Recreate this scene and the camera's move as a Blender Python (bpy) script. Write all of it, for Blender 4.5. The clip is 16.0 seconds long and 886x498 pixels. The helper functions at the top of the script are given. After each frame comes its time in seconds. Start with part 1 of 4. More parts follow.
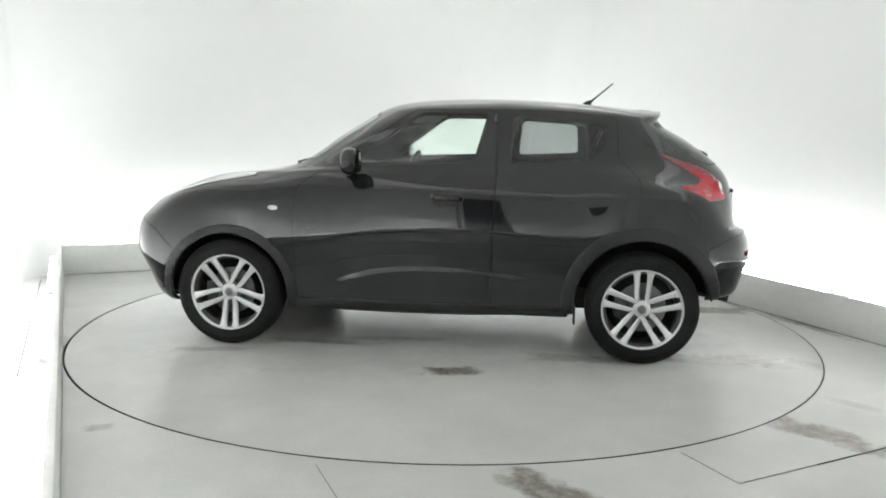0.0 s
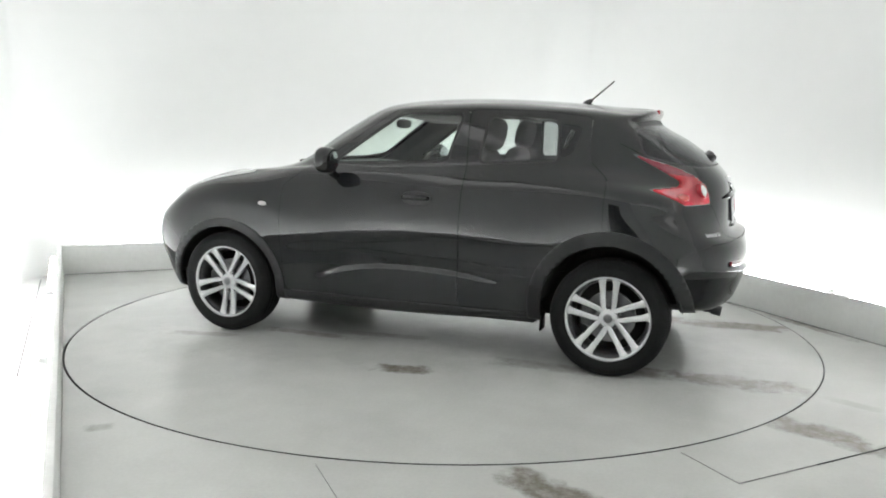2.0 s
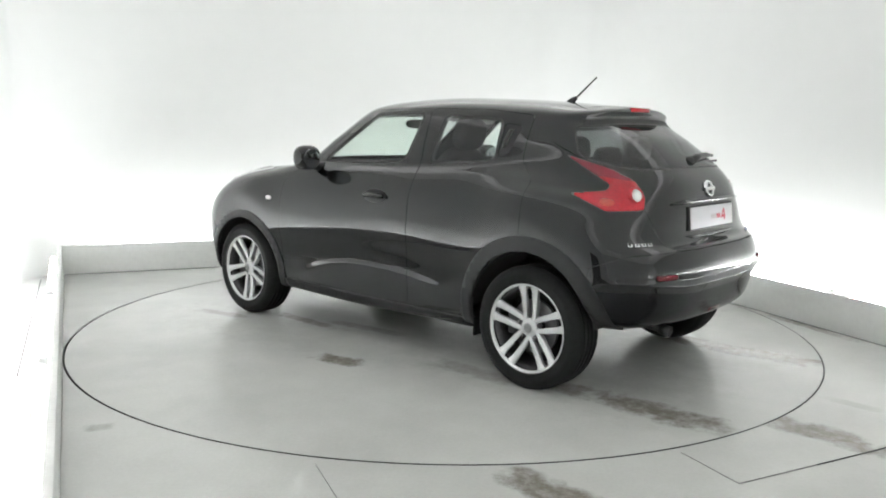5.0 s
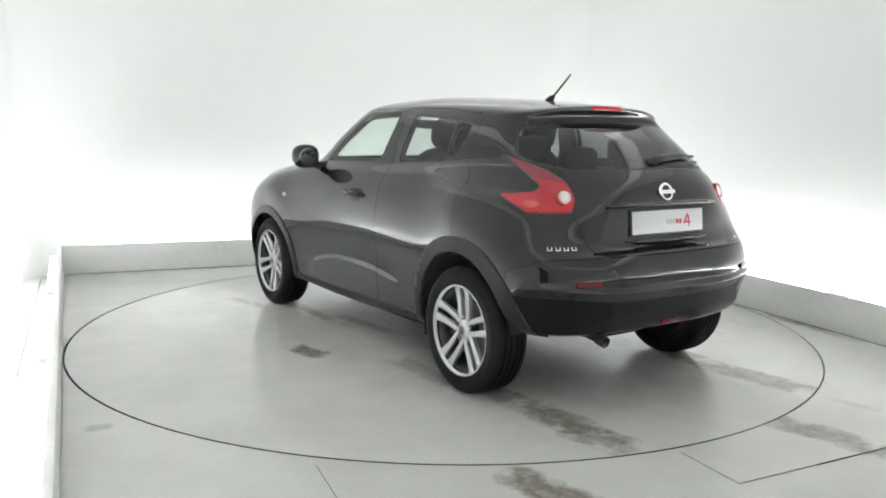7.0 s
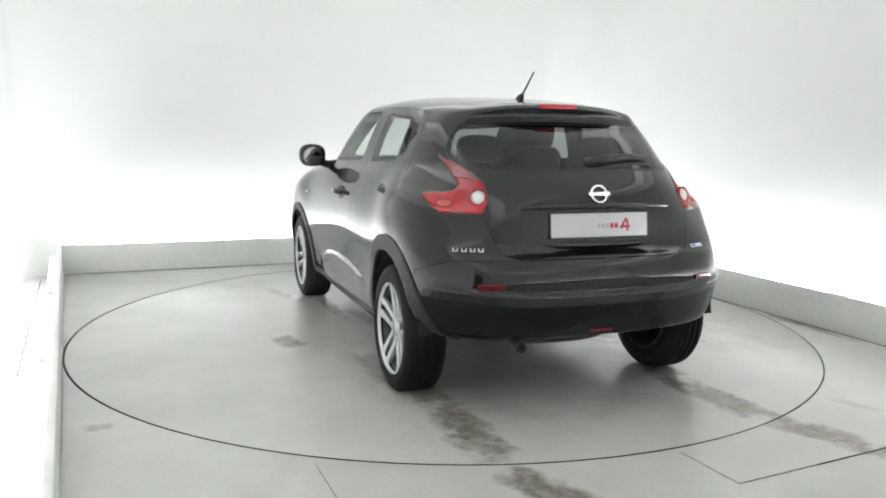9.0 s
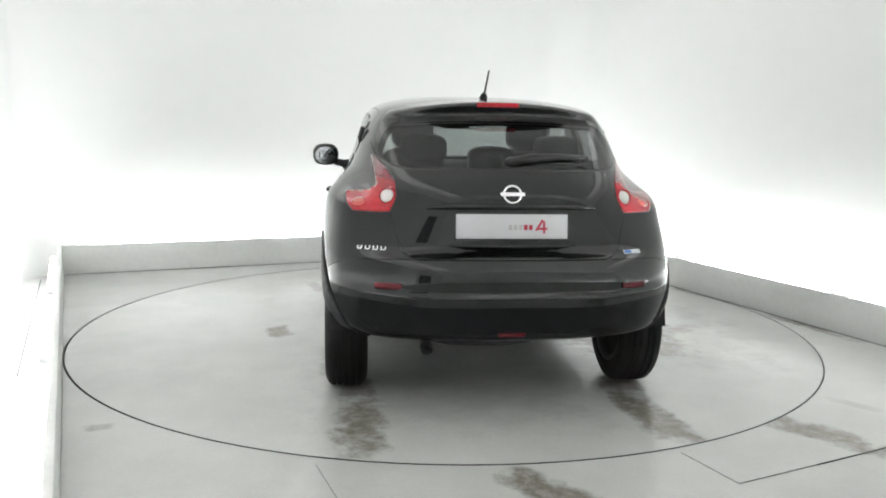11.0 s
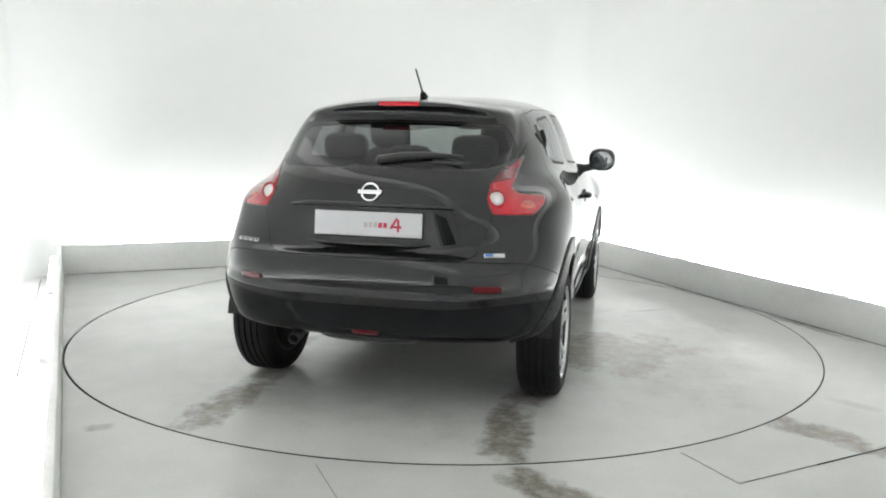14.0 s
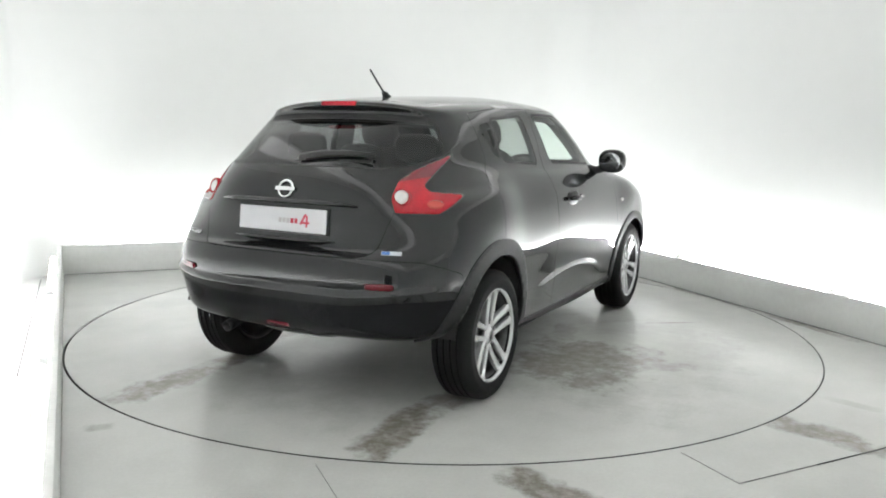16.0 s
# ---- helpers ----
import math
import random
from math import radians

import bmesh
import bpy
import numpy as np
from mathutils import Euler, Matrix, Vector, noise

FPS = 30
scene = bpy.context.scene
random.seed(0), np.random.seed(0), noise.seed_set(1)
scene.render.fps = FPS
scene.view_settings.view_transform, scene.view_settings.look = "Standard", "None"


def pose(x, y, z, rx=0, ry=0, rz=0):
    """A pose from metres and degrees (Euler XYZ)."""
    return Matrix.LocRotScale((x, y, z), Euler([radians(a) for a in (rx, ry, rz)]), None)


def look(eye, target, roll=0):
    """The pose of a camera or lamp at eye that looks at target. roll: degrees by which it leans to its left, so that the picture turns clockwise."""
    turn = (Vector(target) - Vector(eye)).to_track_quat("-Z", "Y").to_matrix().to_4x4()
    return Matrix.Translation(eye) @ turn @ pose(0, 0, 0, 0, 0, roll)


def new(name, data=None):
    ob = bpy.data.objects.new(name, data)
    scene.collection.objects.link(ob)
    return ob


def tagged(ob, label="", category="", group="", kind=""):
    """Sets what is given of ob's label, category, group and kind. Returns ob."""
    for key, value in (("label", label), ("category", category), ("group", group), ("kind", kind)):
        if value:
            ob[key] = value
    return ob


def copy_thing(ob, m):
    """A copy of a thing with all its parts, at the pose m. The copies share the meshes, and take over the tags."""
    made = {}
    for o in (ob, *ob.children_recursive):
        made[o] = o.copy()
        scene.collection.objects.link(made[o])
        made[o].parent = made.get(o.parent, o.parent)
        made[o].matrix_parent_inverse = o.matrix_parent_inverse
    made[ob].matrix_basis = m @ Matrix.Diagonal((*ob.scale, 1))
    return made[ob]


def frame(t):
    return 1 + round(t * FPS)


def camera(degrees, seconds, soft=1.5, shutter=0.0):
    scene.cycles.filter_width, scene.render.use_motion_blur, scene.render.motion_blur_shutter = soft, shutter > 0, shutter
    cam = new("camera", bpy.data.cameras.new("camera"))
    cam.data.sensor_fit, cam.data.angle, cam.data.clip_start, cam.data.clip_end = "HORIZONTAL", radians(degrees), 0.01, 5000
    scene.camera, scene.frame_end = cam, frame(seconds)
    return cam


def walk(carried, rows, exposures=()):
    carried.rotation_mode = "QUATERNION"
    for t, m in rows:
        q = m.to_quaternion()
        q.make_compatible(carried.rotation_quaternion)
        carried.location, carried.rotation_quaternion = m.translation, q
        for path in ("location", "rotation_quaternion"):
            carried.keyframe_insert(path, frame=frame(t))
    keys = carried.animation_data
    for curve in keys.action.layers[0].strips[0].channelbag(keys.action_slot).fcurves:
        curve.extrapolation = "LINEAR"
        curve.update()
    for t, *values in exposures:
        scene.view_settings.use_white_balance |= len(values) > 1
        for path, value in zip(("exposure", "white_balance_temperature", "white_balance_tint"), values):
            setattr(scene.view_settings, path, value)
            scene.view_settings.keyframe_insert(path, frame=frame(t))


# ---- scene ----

# ------------------------------------------------------------------ camera
EYE = Vector((0.0, -5.530, 1.362))
cam = camera(57.69, 16.0, soft=1.9)
VIEW = look(EYE, EYE + Vector((-0.00333, 0.98906, -0.14750)), 0.951)
walk(cam, [(0.0, VIEW), (16.0, VIEW)])

# ------------------------------------------------------------------ light levels
CEILING_GLOW = 1.2
TUBE_GLOW = 73.0
scene.view_settings.exposure = 0.0
world = bpy.data.worlds.new("world")
scene.world = world
world.use_nodes = True
world.node_tree.nodes["Background"].inputs["Color"].default_value = (0.8, 0.85, 0.9, 1)
world.node_tree.nodes["Background"].inputs["Strength"].default_value = 0.2

# the turntable: where it stands and how it turns
HUB = Vector((-0.002, 0.058, 0.0))
AXIS = Vector((0.0, 0.0, 0.0))
RADIUS = 2.455
HOLE_SHIFT = Vector((-0.0030, -0.0014, 0.0))  # the plate sits slightly off centre in its hole
START, RATE = 172.96, -6.923
ROOM_TURN = radians(23.5)
E1 = Vector((math.cos(ROOM_TURN), math.sin(ROOM_TURN), 0))
E2 = Vector((-math.sin(ROOM_TURN), math.cos(ROOM_TURN), 0))
LEFT, RIGHT, BACK, FRONT = -2.52, 2.50, 2.86, -6.2
LEFT_MID, SKEW = -2.438, 0.0288
KERB_H = 0.262


def room(a, b, z=0.0):
    return E1 * a + E2 * b + Vector((0, 0, z))


# ------------------------------------------------------------------ materials
def material(name, color, rough=0.5, metal=0.0, coat=0.0, grain=0.0, scale=40.0, bump=0.0, rough_var=0.0, **more):
    m = bpy.data.materials.new(name)
    m.use_nodes = True
    nt = m.node_tree
    b = nt.nodes["Principled BSDF"]
    b.inputs["Base Color"].default_value = (*color, 1)
    b.inputs["Roughness"].default_value = rough
    b.inputs["Metallic"].default_value = metal
    b.inputs["Coat Weight"].default_value = coat
    b.inputs["Coat Roughness"].default_value = 0.03
    for k, v in more.items():
        b.inputs[k.replace("_", " ")].default_value = v
    if grain or bump or rough_var:
        tc = nt.nodes.new("ShaderNodeTexCoord")
        n1 = nt.nodes.new("ShaderNodeTexNoise")
        n1.inputs["Scale"].default_value = scale
        n1.inputs["Detail"].default_value = 6
        nt.links.new(tc.outputs["Object"], n1.inputs["Vector"])
        n2 = nt.nodes.new("ShaderNodeTexNoise")
        n2.inputs["Scale"].default_value = scale * 0.06
        n2.inputs["Detail"].default_value = 3
        nt.links.new(tc.outputs["Object"], n2.inputs["Vector"])
        add = nt.nodes.new("ShaderNodeMath")
        add.operation = "ADD"
        nt.links.new(n1.outputs["Fac"], add.inputs[0])
        nt.links.new(n2.outputs["Fac"], add.inputs[1])
        if grain:
            mr = nt.nodes.new("ShaderNodeMapRange")
            mr.inputs["From Min"].default_value, mr.inputs["From Max"].default_value = 0.6, 1.4
            mr.inputs["To Min"].default_value, mr.inputs["To Max"].default_value = 1 - grain, 1 + grain
            nt.links.new(add.outputs[0], mr.inputs["Value"])
            mix = nt.nodes.new("ShaderNodeMix")
            mix.data_type, mix.blend_type = "RGBA", "MULTIPLY"
            mix.inputs["Factor"].default_value = 1
            mix.inputs["A"].default_value = (*color, 1)
            nt.links.new(mr.outputs["Result"], mix.inputs["B"])
            nt.links.new(mix.outputs["Result"], b.inputs["Base Color"])
        if rough_var:
            mr2 = nt.nodes.new("ShaderNodeMapRange")
            mr2.inputs["From Min"].default_value, mr2.inputs["From Max"].default_value = 0.6, 1.4
            mr2.inputs["To Min"].default_value, mr2.inputs["To Max"].default_value = rough - rough_var, rough + rough_var
            nt.links.new(add.outputs[0], mr2.inputs["Value"])
            nt.links.new(mr2.outputs["Result"], b.inputs["Roughness"])
        if bump:
            bp = nt.nodes.new("ShaderNodeBump")
            bp.inputs["Strength"].default_value = bump
            bp.inputs["Distance"].default_value = 0.004
            nt.links.new(n1.outputs["Fac"], bp.inputs["Height"])
            nt.links.new(bp.outputs["Normal"], b.inputs["Normal"])
    return m


def glow(name, color, strength):
    m = bpy.data.materials.new(name)
    m.use_nodes = True
    b = m.node_tree.nodes["Principled BSDF"]
    b.inputs["Base Color"].default_value = (0.8, 0.8, 0.8, 1)
    b.inputs["Emission Color"].default_value = (*color, 1)
    b.inputs["Emission Strength"].default_value = strength
    return m


def pane_glass(name, tint):
    """Thin sheet glass: clear straight through, glossy by Fresnel."""
    m = bpy.data.materials.new(name)
    m.use_nodes = True
    nt = m.node_tree
    nt.nodes.remove(nt.nodes["Principled BSDF"])
    clear = nt.nodes.new("ShaderNodeBsdfTransparent")
    clear.inputs["Color"].default_value = (*tint, 1)
    gloss = nt.nodes.new("ShaderNodeBsdfGlossy")
    gloss.inputs["Roughness"].default_value = 0.02
    face = nt.nodes.new("ShaderNodeLayerWeight")
    face.inputs["Blend"].default_value = 0.5
    steep = nt.nodes.new("ShaderNodeMath")
    steep.operation = "POWER"
    steep.inputs[1].default_value = 5.0
    nt.links.new(face.outputs["Facing"], steep.inputs[0])
    share = nt.nodes.new("ShaderNodeMapRange")
    share.inputs["To Min"].default_value, share.inputs["To Max"].default_value = 0.06, 1.0
    nt.links.new(steep.outputs[0], share.inputs["Value"])
    mix = nt.nodes.new("ShaderNodeMixShader")
    nt.links.new(share.outputs["Result"], mix.inputs["Fac"])
    nt.links.new(clear.outputs["BSDF"], mix.inputs[1])
    nt.links.new(gloss.outputs["BSDF"], mix.inputs[2])
    nt.links.new(mix.outputs["Shader"], nt.nodes["Material Output"].inputs["Surface"])
    return m


def floor_material(name, stains, base=(0.598, 0.606, 0.582), seed=0.0):
    """Sealed grey floor with scuffs and damp tyre marks; stains: (x, y, turn, length, width, strength)."""
    m = bpy.data.materials.new(name)
    m.use_nodes = True
    nt = m.node_tree
    b = nt.nodes["Principled BSDF"]
    tc = nt.nodes.new("ShaderNodeTexCoord")

    def noise_at(scale, detail=5.0, rough=0.55):
        n = nt.nodes.new("ShaderNodeTexNoise")
        n.noise_dimensions = "4D"
        n.inputs["W"].default_value = seed
        n.inputs["Scale"].default_value = scale
        n.inputs["Detail"].default_value = detail
        n.inputs["Roughness"].default_value = rough
        nt.links.new(tc.outputs["Object"], n.inputs["Vector"])
        return n.outputs["Fac"]

    def math_node(op, a, c):
        n = nt.nodes.new("ShaderNodeMath")
        n.operation = op
        for i, v in enumerate((a, c)):
            if isinstance(v, (int, float)):
                n.inputs[i].default_value = v
            else:
                nt.links.new(v, n.inputs[i])
        return n.outputs[0]

    def ramp(v, a, c, lo, hi):
        n = nt.nodes.new("ShaderNodeMapRange")
        n.interpolation_type = "SMOOTHSTEP"
        for k, w in (("From Min", a), ("From Max", c), ("To Min", lo), ("To Max", hi)):
            n.inputs[k].default_value = w
        nt.links.new(v, n.inputs["Value"])
        return n.outputs["Result"]

    edge, fine, wide = noise_at(5.0, 9.0, 0.70), noise_at(60.0), noise_at(0.9, 3.0)
    patchy = ramp(noise_at(14.0, 6.0, 0.7), 0.3, 0.62, 0.62, 1.12)
    total = None
    for x, y, turn, lx, ly, strength in stains:
        mp = nt.nodes.new("ShaderNodeMapping")
        mp.vector_type = "TEXTURE"
        mp.inputs["Location"].default_value = (x, y, 0)
        mp.inputs["Rotation"].default_value = (0, 0, radians(turn))
        mp.inputs["Scale"].default_value = (lx, ly, 1)
        nt.links.new(tc.outputs["Object"], mp.inputs["Vector"])
        ab = nt.nodes.new("ShaderNodeVectorMath")
        ab.operation = "MULTIPLY"
        nt.links.new(mp.outputs["Vector"], ab.inputs[0])
        nt.links.new(mp.outputs["Vector"], ab.inputs[1])
        ab2 = nt.nodes.new("ShaderNodeVectorMath")
        ab2.operation = "LENGTH"
        nt.links.new(ab.outputs["Vector"], ab2.inputs[0])
        d = math_node("ADD", ab2.outputs["Value"], math_node("MULTIPLY", math_node("SUBTRACT", edge, 0.5), 4.2))
        s = math_node("MULTIPLY", ramp(d, 0.15, 1.2, min(0.9, strength * 1.25), 0.0), patchy)
        total = s if total is None else math_node("MAXIMUM", total, s)
    dirt = math_node("MULTIPLY", ramp(wide, 0.25, 0.75, 0.92, 1.06), ramp(noise_at(3.2, 6.0, 0.6), 0.3, 0.75, 0.94, 1.03))
    grain = ramp(fine, 0.3, 0.7, 0.975, 1.025)
    value = math_node("MULTIPLY", dirt, grain)
    mix = nt.nodes.new("ShaderNodeMix")
    mix.data_type, mix.blend_type = "RGBA", "MULTIPLY"
    mix.inputs["Factor"].default_value = 1
    mix.inputs["A"].default_value = (*base, 1)
    nt.links.new(value, mix.inputs["B"])
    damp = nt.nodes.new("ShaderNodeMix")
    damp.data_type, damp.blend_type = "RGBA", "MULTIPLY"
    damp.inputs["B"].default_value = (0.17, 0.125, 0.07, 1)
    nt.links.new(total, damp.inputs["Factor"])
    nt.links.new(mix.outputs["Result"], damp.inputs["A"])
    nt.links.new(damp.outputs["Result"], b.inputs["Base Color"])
    rough = ramp(wide, 0.2, 0.8, 0.19, 0.24)
    if total is not None:
        rough = math_node("SUBTRACT", rough, math_node("MULTIPLY", total, 0.10))
    nt.links.new(rough, b.inputs["Roughness"])
    bp = nt.nodes.new("ShaderNodeBump")
    bp.inputs["Strength"].default_value = 0.05
    bp.inputs["Distance"].default_value = 0.002
    nt.links.new(fine, bp.inputs["Height"])
    nt.links.new(bp.outputs["Normal"], b.inputs["Normal"])
    return m


PAINT = material("black_paint", (0.004, 0.004, 0.0046), 0.35, coat=1.0, grain=0.15, scale=300, Specular_IOR_Level=0.05, Coat_IOR=1.50)
PLASTIC = material("black_plastic", (0.012, 0.012, 0.013), 0.50, grain=0.2, scale=250, bump=0.15, Specular_IOR_Level=0.35)
RUBBER = material("rubber", (0.009, 0.009, 0.009), 0.68, grain=0.35, scale=120, bump=0.3, Specular_IOR_Level=0.16)
# Lower bumper in shade: darkness put into the material by weaker reflection
SHADED_BUMPER = material("shaded_bumper", (0.007, 0.007, 0.008), 0.12, grain=0.2, scale=200, Specular_IOR_Level=0.18)
SEAL = material("seal", (0.008, 0.008, 0.008), 0.4)
ALLOY = material("alloy", (0.68, 0.69, 0.70), 0.26, 0.60, coat=0.6, grain=0.06, scale=90)
DARK_METAL = material("dark_metal", (0.05, 0.05, 0.052), 0.5, 0.6, grain=0.3, scale=60)
STEEL = material("brake_steel", (0.14, 0.14, 0.145), 0.42, 0.8, grain=0.15, scale=80)
CHROME = material("chrome", (0.85, 0.85, 0.86), 0.08, 1.0)
CLOTH = material("seat_cloth", (0.022, 0.022, 0.024), 0.85, grain=0.25, scale=45)
HEADLINER = material("headliner_cloth", (0.36, 0.36, 0.35), 0.9, grain=0.05, scale=40)
TRIM = material("cabin_trim", (0.035, 0.036, 0.038), 0.6, grain=0.2, scale=150, bump=0.2)
WELL = material("wheel_well", (0.010, 0.010, 0.010), 0.85, grain=0.3, scale=60)
RED_LENS = material("red_lens", (0.36, 0.006, 0.014), 0.22, coat=0.8, grain=0.25, scale=70, bump=0.3, Specular_IOR_Level=0.2)
RED_ARM = material("crimson_lens", (0.17, 0.004, 0.016), 0.25, coat=0.8, grain=0.15, scale=60)
RED_DARK = material("dark_red_lens", (0.085, 0.002, 0.006), 0.2, coat=0.6, grain=0.2, scale=90, Specular_IOR_Level=0.2)
WHITE_LENS = material("white_lens", (0.70, 0.67, 0.66), 0.15, coat=1.0)
# Wing lamp lens: the white base colour holds the reflection on its glass
GLINT_LENS = material("glint_lens", (0.74, 0.75, 0.75), 0.12, coat=1.0)
AMBER_LENS = material("amber_lens", (0.43, 0.030, 0.022), 0.2, coat=1.0)
MIRROR = material("mirror", (0.42, 0.43, 0.45), 0.02, 1.0)
PLATE_WHITE = material("plate_white", (0.56, 0.56, 0.58), 0.4, coat=0.3, grain=0.02, scale=30)
BLUE = material("badge_blue", (0.06, 0.16, 0.42), 0.35)
PLATE_RED = material("plate_red", (0.42, 0.02, 0.05), 0.4)
PLATE_GREY = material("plate_grey", (0.42, 0.40, 0.41), 0.4)
GLASS = pane_glass("window_glass", (0.86, 0.93, 0.89))
SMOKE_GLASS = pane_glass("smoke_glass", (0.66, 0.69, 0.68))
GREY_GLASS = pane_glass("grey_glass", (0.46, 0.49, 0.48))
DARK_GLASS = pane_glass("dark_glass", (0.225, 0.235, 0.238))
WALL = material("white_wall", (0.80, 0.81, 0.80), 0.7, grain=0.012, scale=6, bump=0.02)
CEIL = material("ceiling_white", (0.80, 0.80, 0.79), 0.8, grain=0.015, scale=6)
KERB = material("kerb_paint", (0.84, 0.85, 0.83), 0.5, grain=0.05, scale=25, bump=0.05)
GAP = material("floor_gap", (0.03, 0.03, 0.03), 0.8, grain=0.3, scale=30)
FILLED = material("filled_joint", (0.20, 0.20, 0.19), 0.6, grain=0.3, scale=30)
BASE = material("base_white", (0.80, 0.80, 0.79), 0.6, grain=0.02, scale=8)
DIFFUSER = glow("diffuser", (1.0, 0.99, 0.985), CEILING_GLOW)
TUBE = glow("tube", (0.98, 0.995, 1.0), TUBE_GLOW)

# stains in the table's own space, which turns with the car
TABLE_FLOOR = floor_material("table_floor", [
    (-0.19, 1.14, 10, 0.18, 0.09, 0.62),
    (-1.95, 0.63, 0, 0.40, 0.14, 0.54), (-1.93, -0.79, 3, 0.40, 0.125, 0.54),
    (-0.40, -1.15, 0, 0.55, 0.48, 0.42), (0.85, -1.38, -54.6, 0.27, 0.012, 0.5), (-0.75, -1.30, 20, 0.22, 0.12, 0.4), (-0.28, -1.62, 25, 0.10, 0.22, 0.32), (0.15, -0.85, 20, 0.35, 0.10, 0.22),
    (0.72, 0.66, 0, 0.40, 0.06, 0.35), (0.25, 0.50, 8, 0.35, 0.06, 0.25), (-0.9, 0.75, 0, 0.35, 0.10, 0.28),
    (-1.0, 0.0, 0, 1.1, 0.95, 0.10), (0.5, 0.9, 10, 1.2, 0.40, 0.08), (-0.2, -1.3, 0, 1.1, 0.75, 0.12),
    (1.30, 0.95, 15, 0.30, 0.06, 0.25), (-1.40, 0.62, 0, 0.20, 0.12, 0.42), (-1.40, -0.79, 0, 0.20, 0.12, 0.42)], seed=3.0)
FIXED_FLOOR = floor_material("fixed_floor", [
    (1.73, -1.95, -50, 0.27, 0.12, 0.55), (2.06, -2.33, -50, 0.25, 0.10, 0.50), (0.42, -2.62, -45, 0.25, 0.11, 0.55),
    (2.62, 0.10, -69, 0.42, 0.05, 0.35), (2.30, 1.25, -69, 0.55, 0.04, 0.28), (-1.55, -2.05, 20, 0.07, 0.05, 0.25),
    (2.10, -1.55, -45, 0.15, 0.05, 0.18), (1.95, 2.0, -69, 0.35, 0.04, 0.2)], seed=8.0)


# ------------------------------------------------------------------ mesh helpers
def mesh_of(name, verts, faces, mat, smooth=True, mats=()):
    me = bpy.data.meshes.new(name)
    me.from_pydata([tuple(v) for v in verts], [], [tuple(f) for f in faces])
    me.validate()
    me.materials.append(mat)
    for extra in mats:
        me.materials.append(extra)
    if smooth:
        me.shade_smooth()
    me.update()
    return me


def part(name, data, material_, parent, label="", smooth=True):
    """Links a bmesh, or (verts, faces), as one mesh object under a thing or a part."""
    if isinstance(data, bmesh.types.BMesh):
        me = bpy.data.meshes.new(name)
        bmesh.ops.recalc_face_normals(data, faces=data.faces[:])
        data.to_mesh(me)
        data.free()
        me.materials.append(material_)
        if smooth:
            me.shade_smooth()
            me.set_sharp_from_angle(angle=radians(38))
    else:
        me = mesh_of(name, data[0], data[1], material_, smooth)
    ob = new(name, me)
    if parent is not None:
        ob.parent = parent
    if label:
        tagged(ob, label)
    return ob


def thick(ob, t, offset=-1.0):
    mod = ob.modifiers.new("thickness", "SOLIDIFY")
    mod.thickness, mod.offset, mod.use_rim = t, offset, t > 0.0105
    return ob


def box(bm, lo, hi, bevel=0.0, m=None, segments=2):
    c = [(lo[i] + hi[i]) / 2 for i in range(3)]
    s = [abs(hi[i] - lo[i]) for i in range(3)]
    mat = Matrix.Translation(c) @ Matrix.Diagonal((*s, 1))
    if m is not None:
        mat = m @ mat
    r = bmesh.ops.create_cube(bm, size=1.0, matrix=mat)
    if bevel:
        es = {e for v in r["verts"] for e in v.link_edges}
        bmesh.ops.bevel(bm, geom=list(es), offset=bevel, segments=segments, affect="EDGES", profile=0.5)
    return bm


def lathe(profile, n=64, closed=True):
    """Turns (radius, y) points about the y axis."""
    vs, fs = [], []
    k = len(profile)
    for i in range(n):
        a = 2 * math.pi * i / n
        for r, y in profile:
            vs.append((r * math.cos(a), y, r * math.sin(a)))
    for i in range(n):
        j = (i + 1) % n
        for q in range(k if closed else k - 1):
            w = (q + 1) % k
            fs.append((i * k + q, i * k + w, j * k + w, j * k + q))
    return vs, fs


def tube(points, radius, n=10):
    """A round rod along points, with closed ends; radius may be a list."""
    pts = [Vector(p) for p in points]
    rad = radius if isinstance(radius, (list, tuple)) else [radius] * len(pts)
    vs, fs = [], []
    side = None
    for i, p in enumerate(pts):
        d = (pts[min(i + 1, len(pts) - 1)] - pts[max(i - 1, 0)]).normalized()
        if side is None:
            side = d.orthogonal().normalized()
        side = (side - d * side.dot(d)).normalized()
        up = d.cross(side)
        for j in range(n):
            a = 2 * math.pi * j / n
            vs.append(p + (side * math.cos(a) + up * math.sin(a)) * rad[i])
    for i in range(len(pts) - 1):
        for j in range(n):
            k = (j + 1) % n
            fs.append((i * n + j, i * n + k, (i + 1) * n + k, (i + 1) * n + j))
    fs.append(tuple(range(n))[::-1])
    fs.append(tuple(range((len(pts) - 1) * n, len(pts) * n)))
    return vs, fs


def rounded_block(cx, cy, cz, sx, sy, sz, power=3.0, nu=28, nv=18):
    """A soft pillow-like block (superellipsoid)."""
    vs, fs = [], []

    def pw(v):
        return math.copysign(abs(v) ** (2 / power), v)
    for i in range(nv + 1):
        t = -math.pi / 2 + math.pi * i / nv
        for j in range(nu):
            a = 2 * math.pi * j / nu
            vs.append((cx + sx / 2 * pw(math.cos(t)) * pw(math.cos(a)), cy + sy / 2 * pw(math.cos(t)) * pw(math.sin(a)), cz + sz / 2 * pw(math.sin(t))))
    for i in range(nv):
        for j in range(nu):
            k = (j + 1) % nu
            fs.append((i * nu + j, i * nu + k, (i + 1) * nu + k, (i + 1) * nu + j))
    return vs, fs


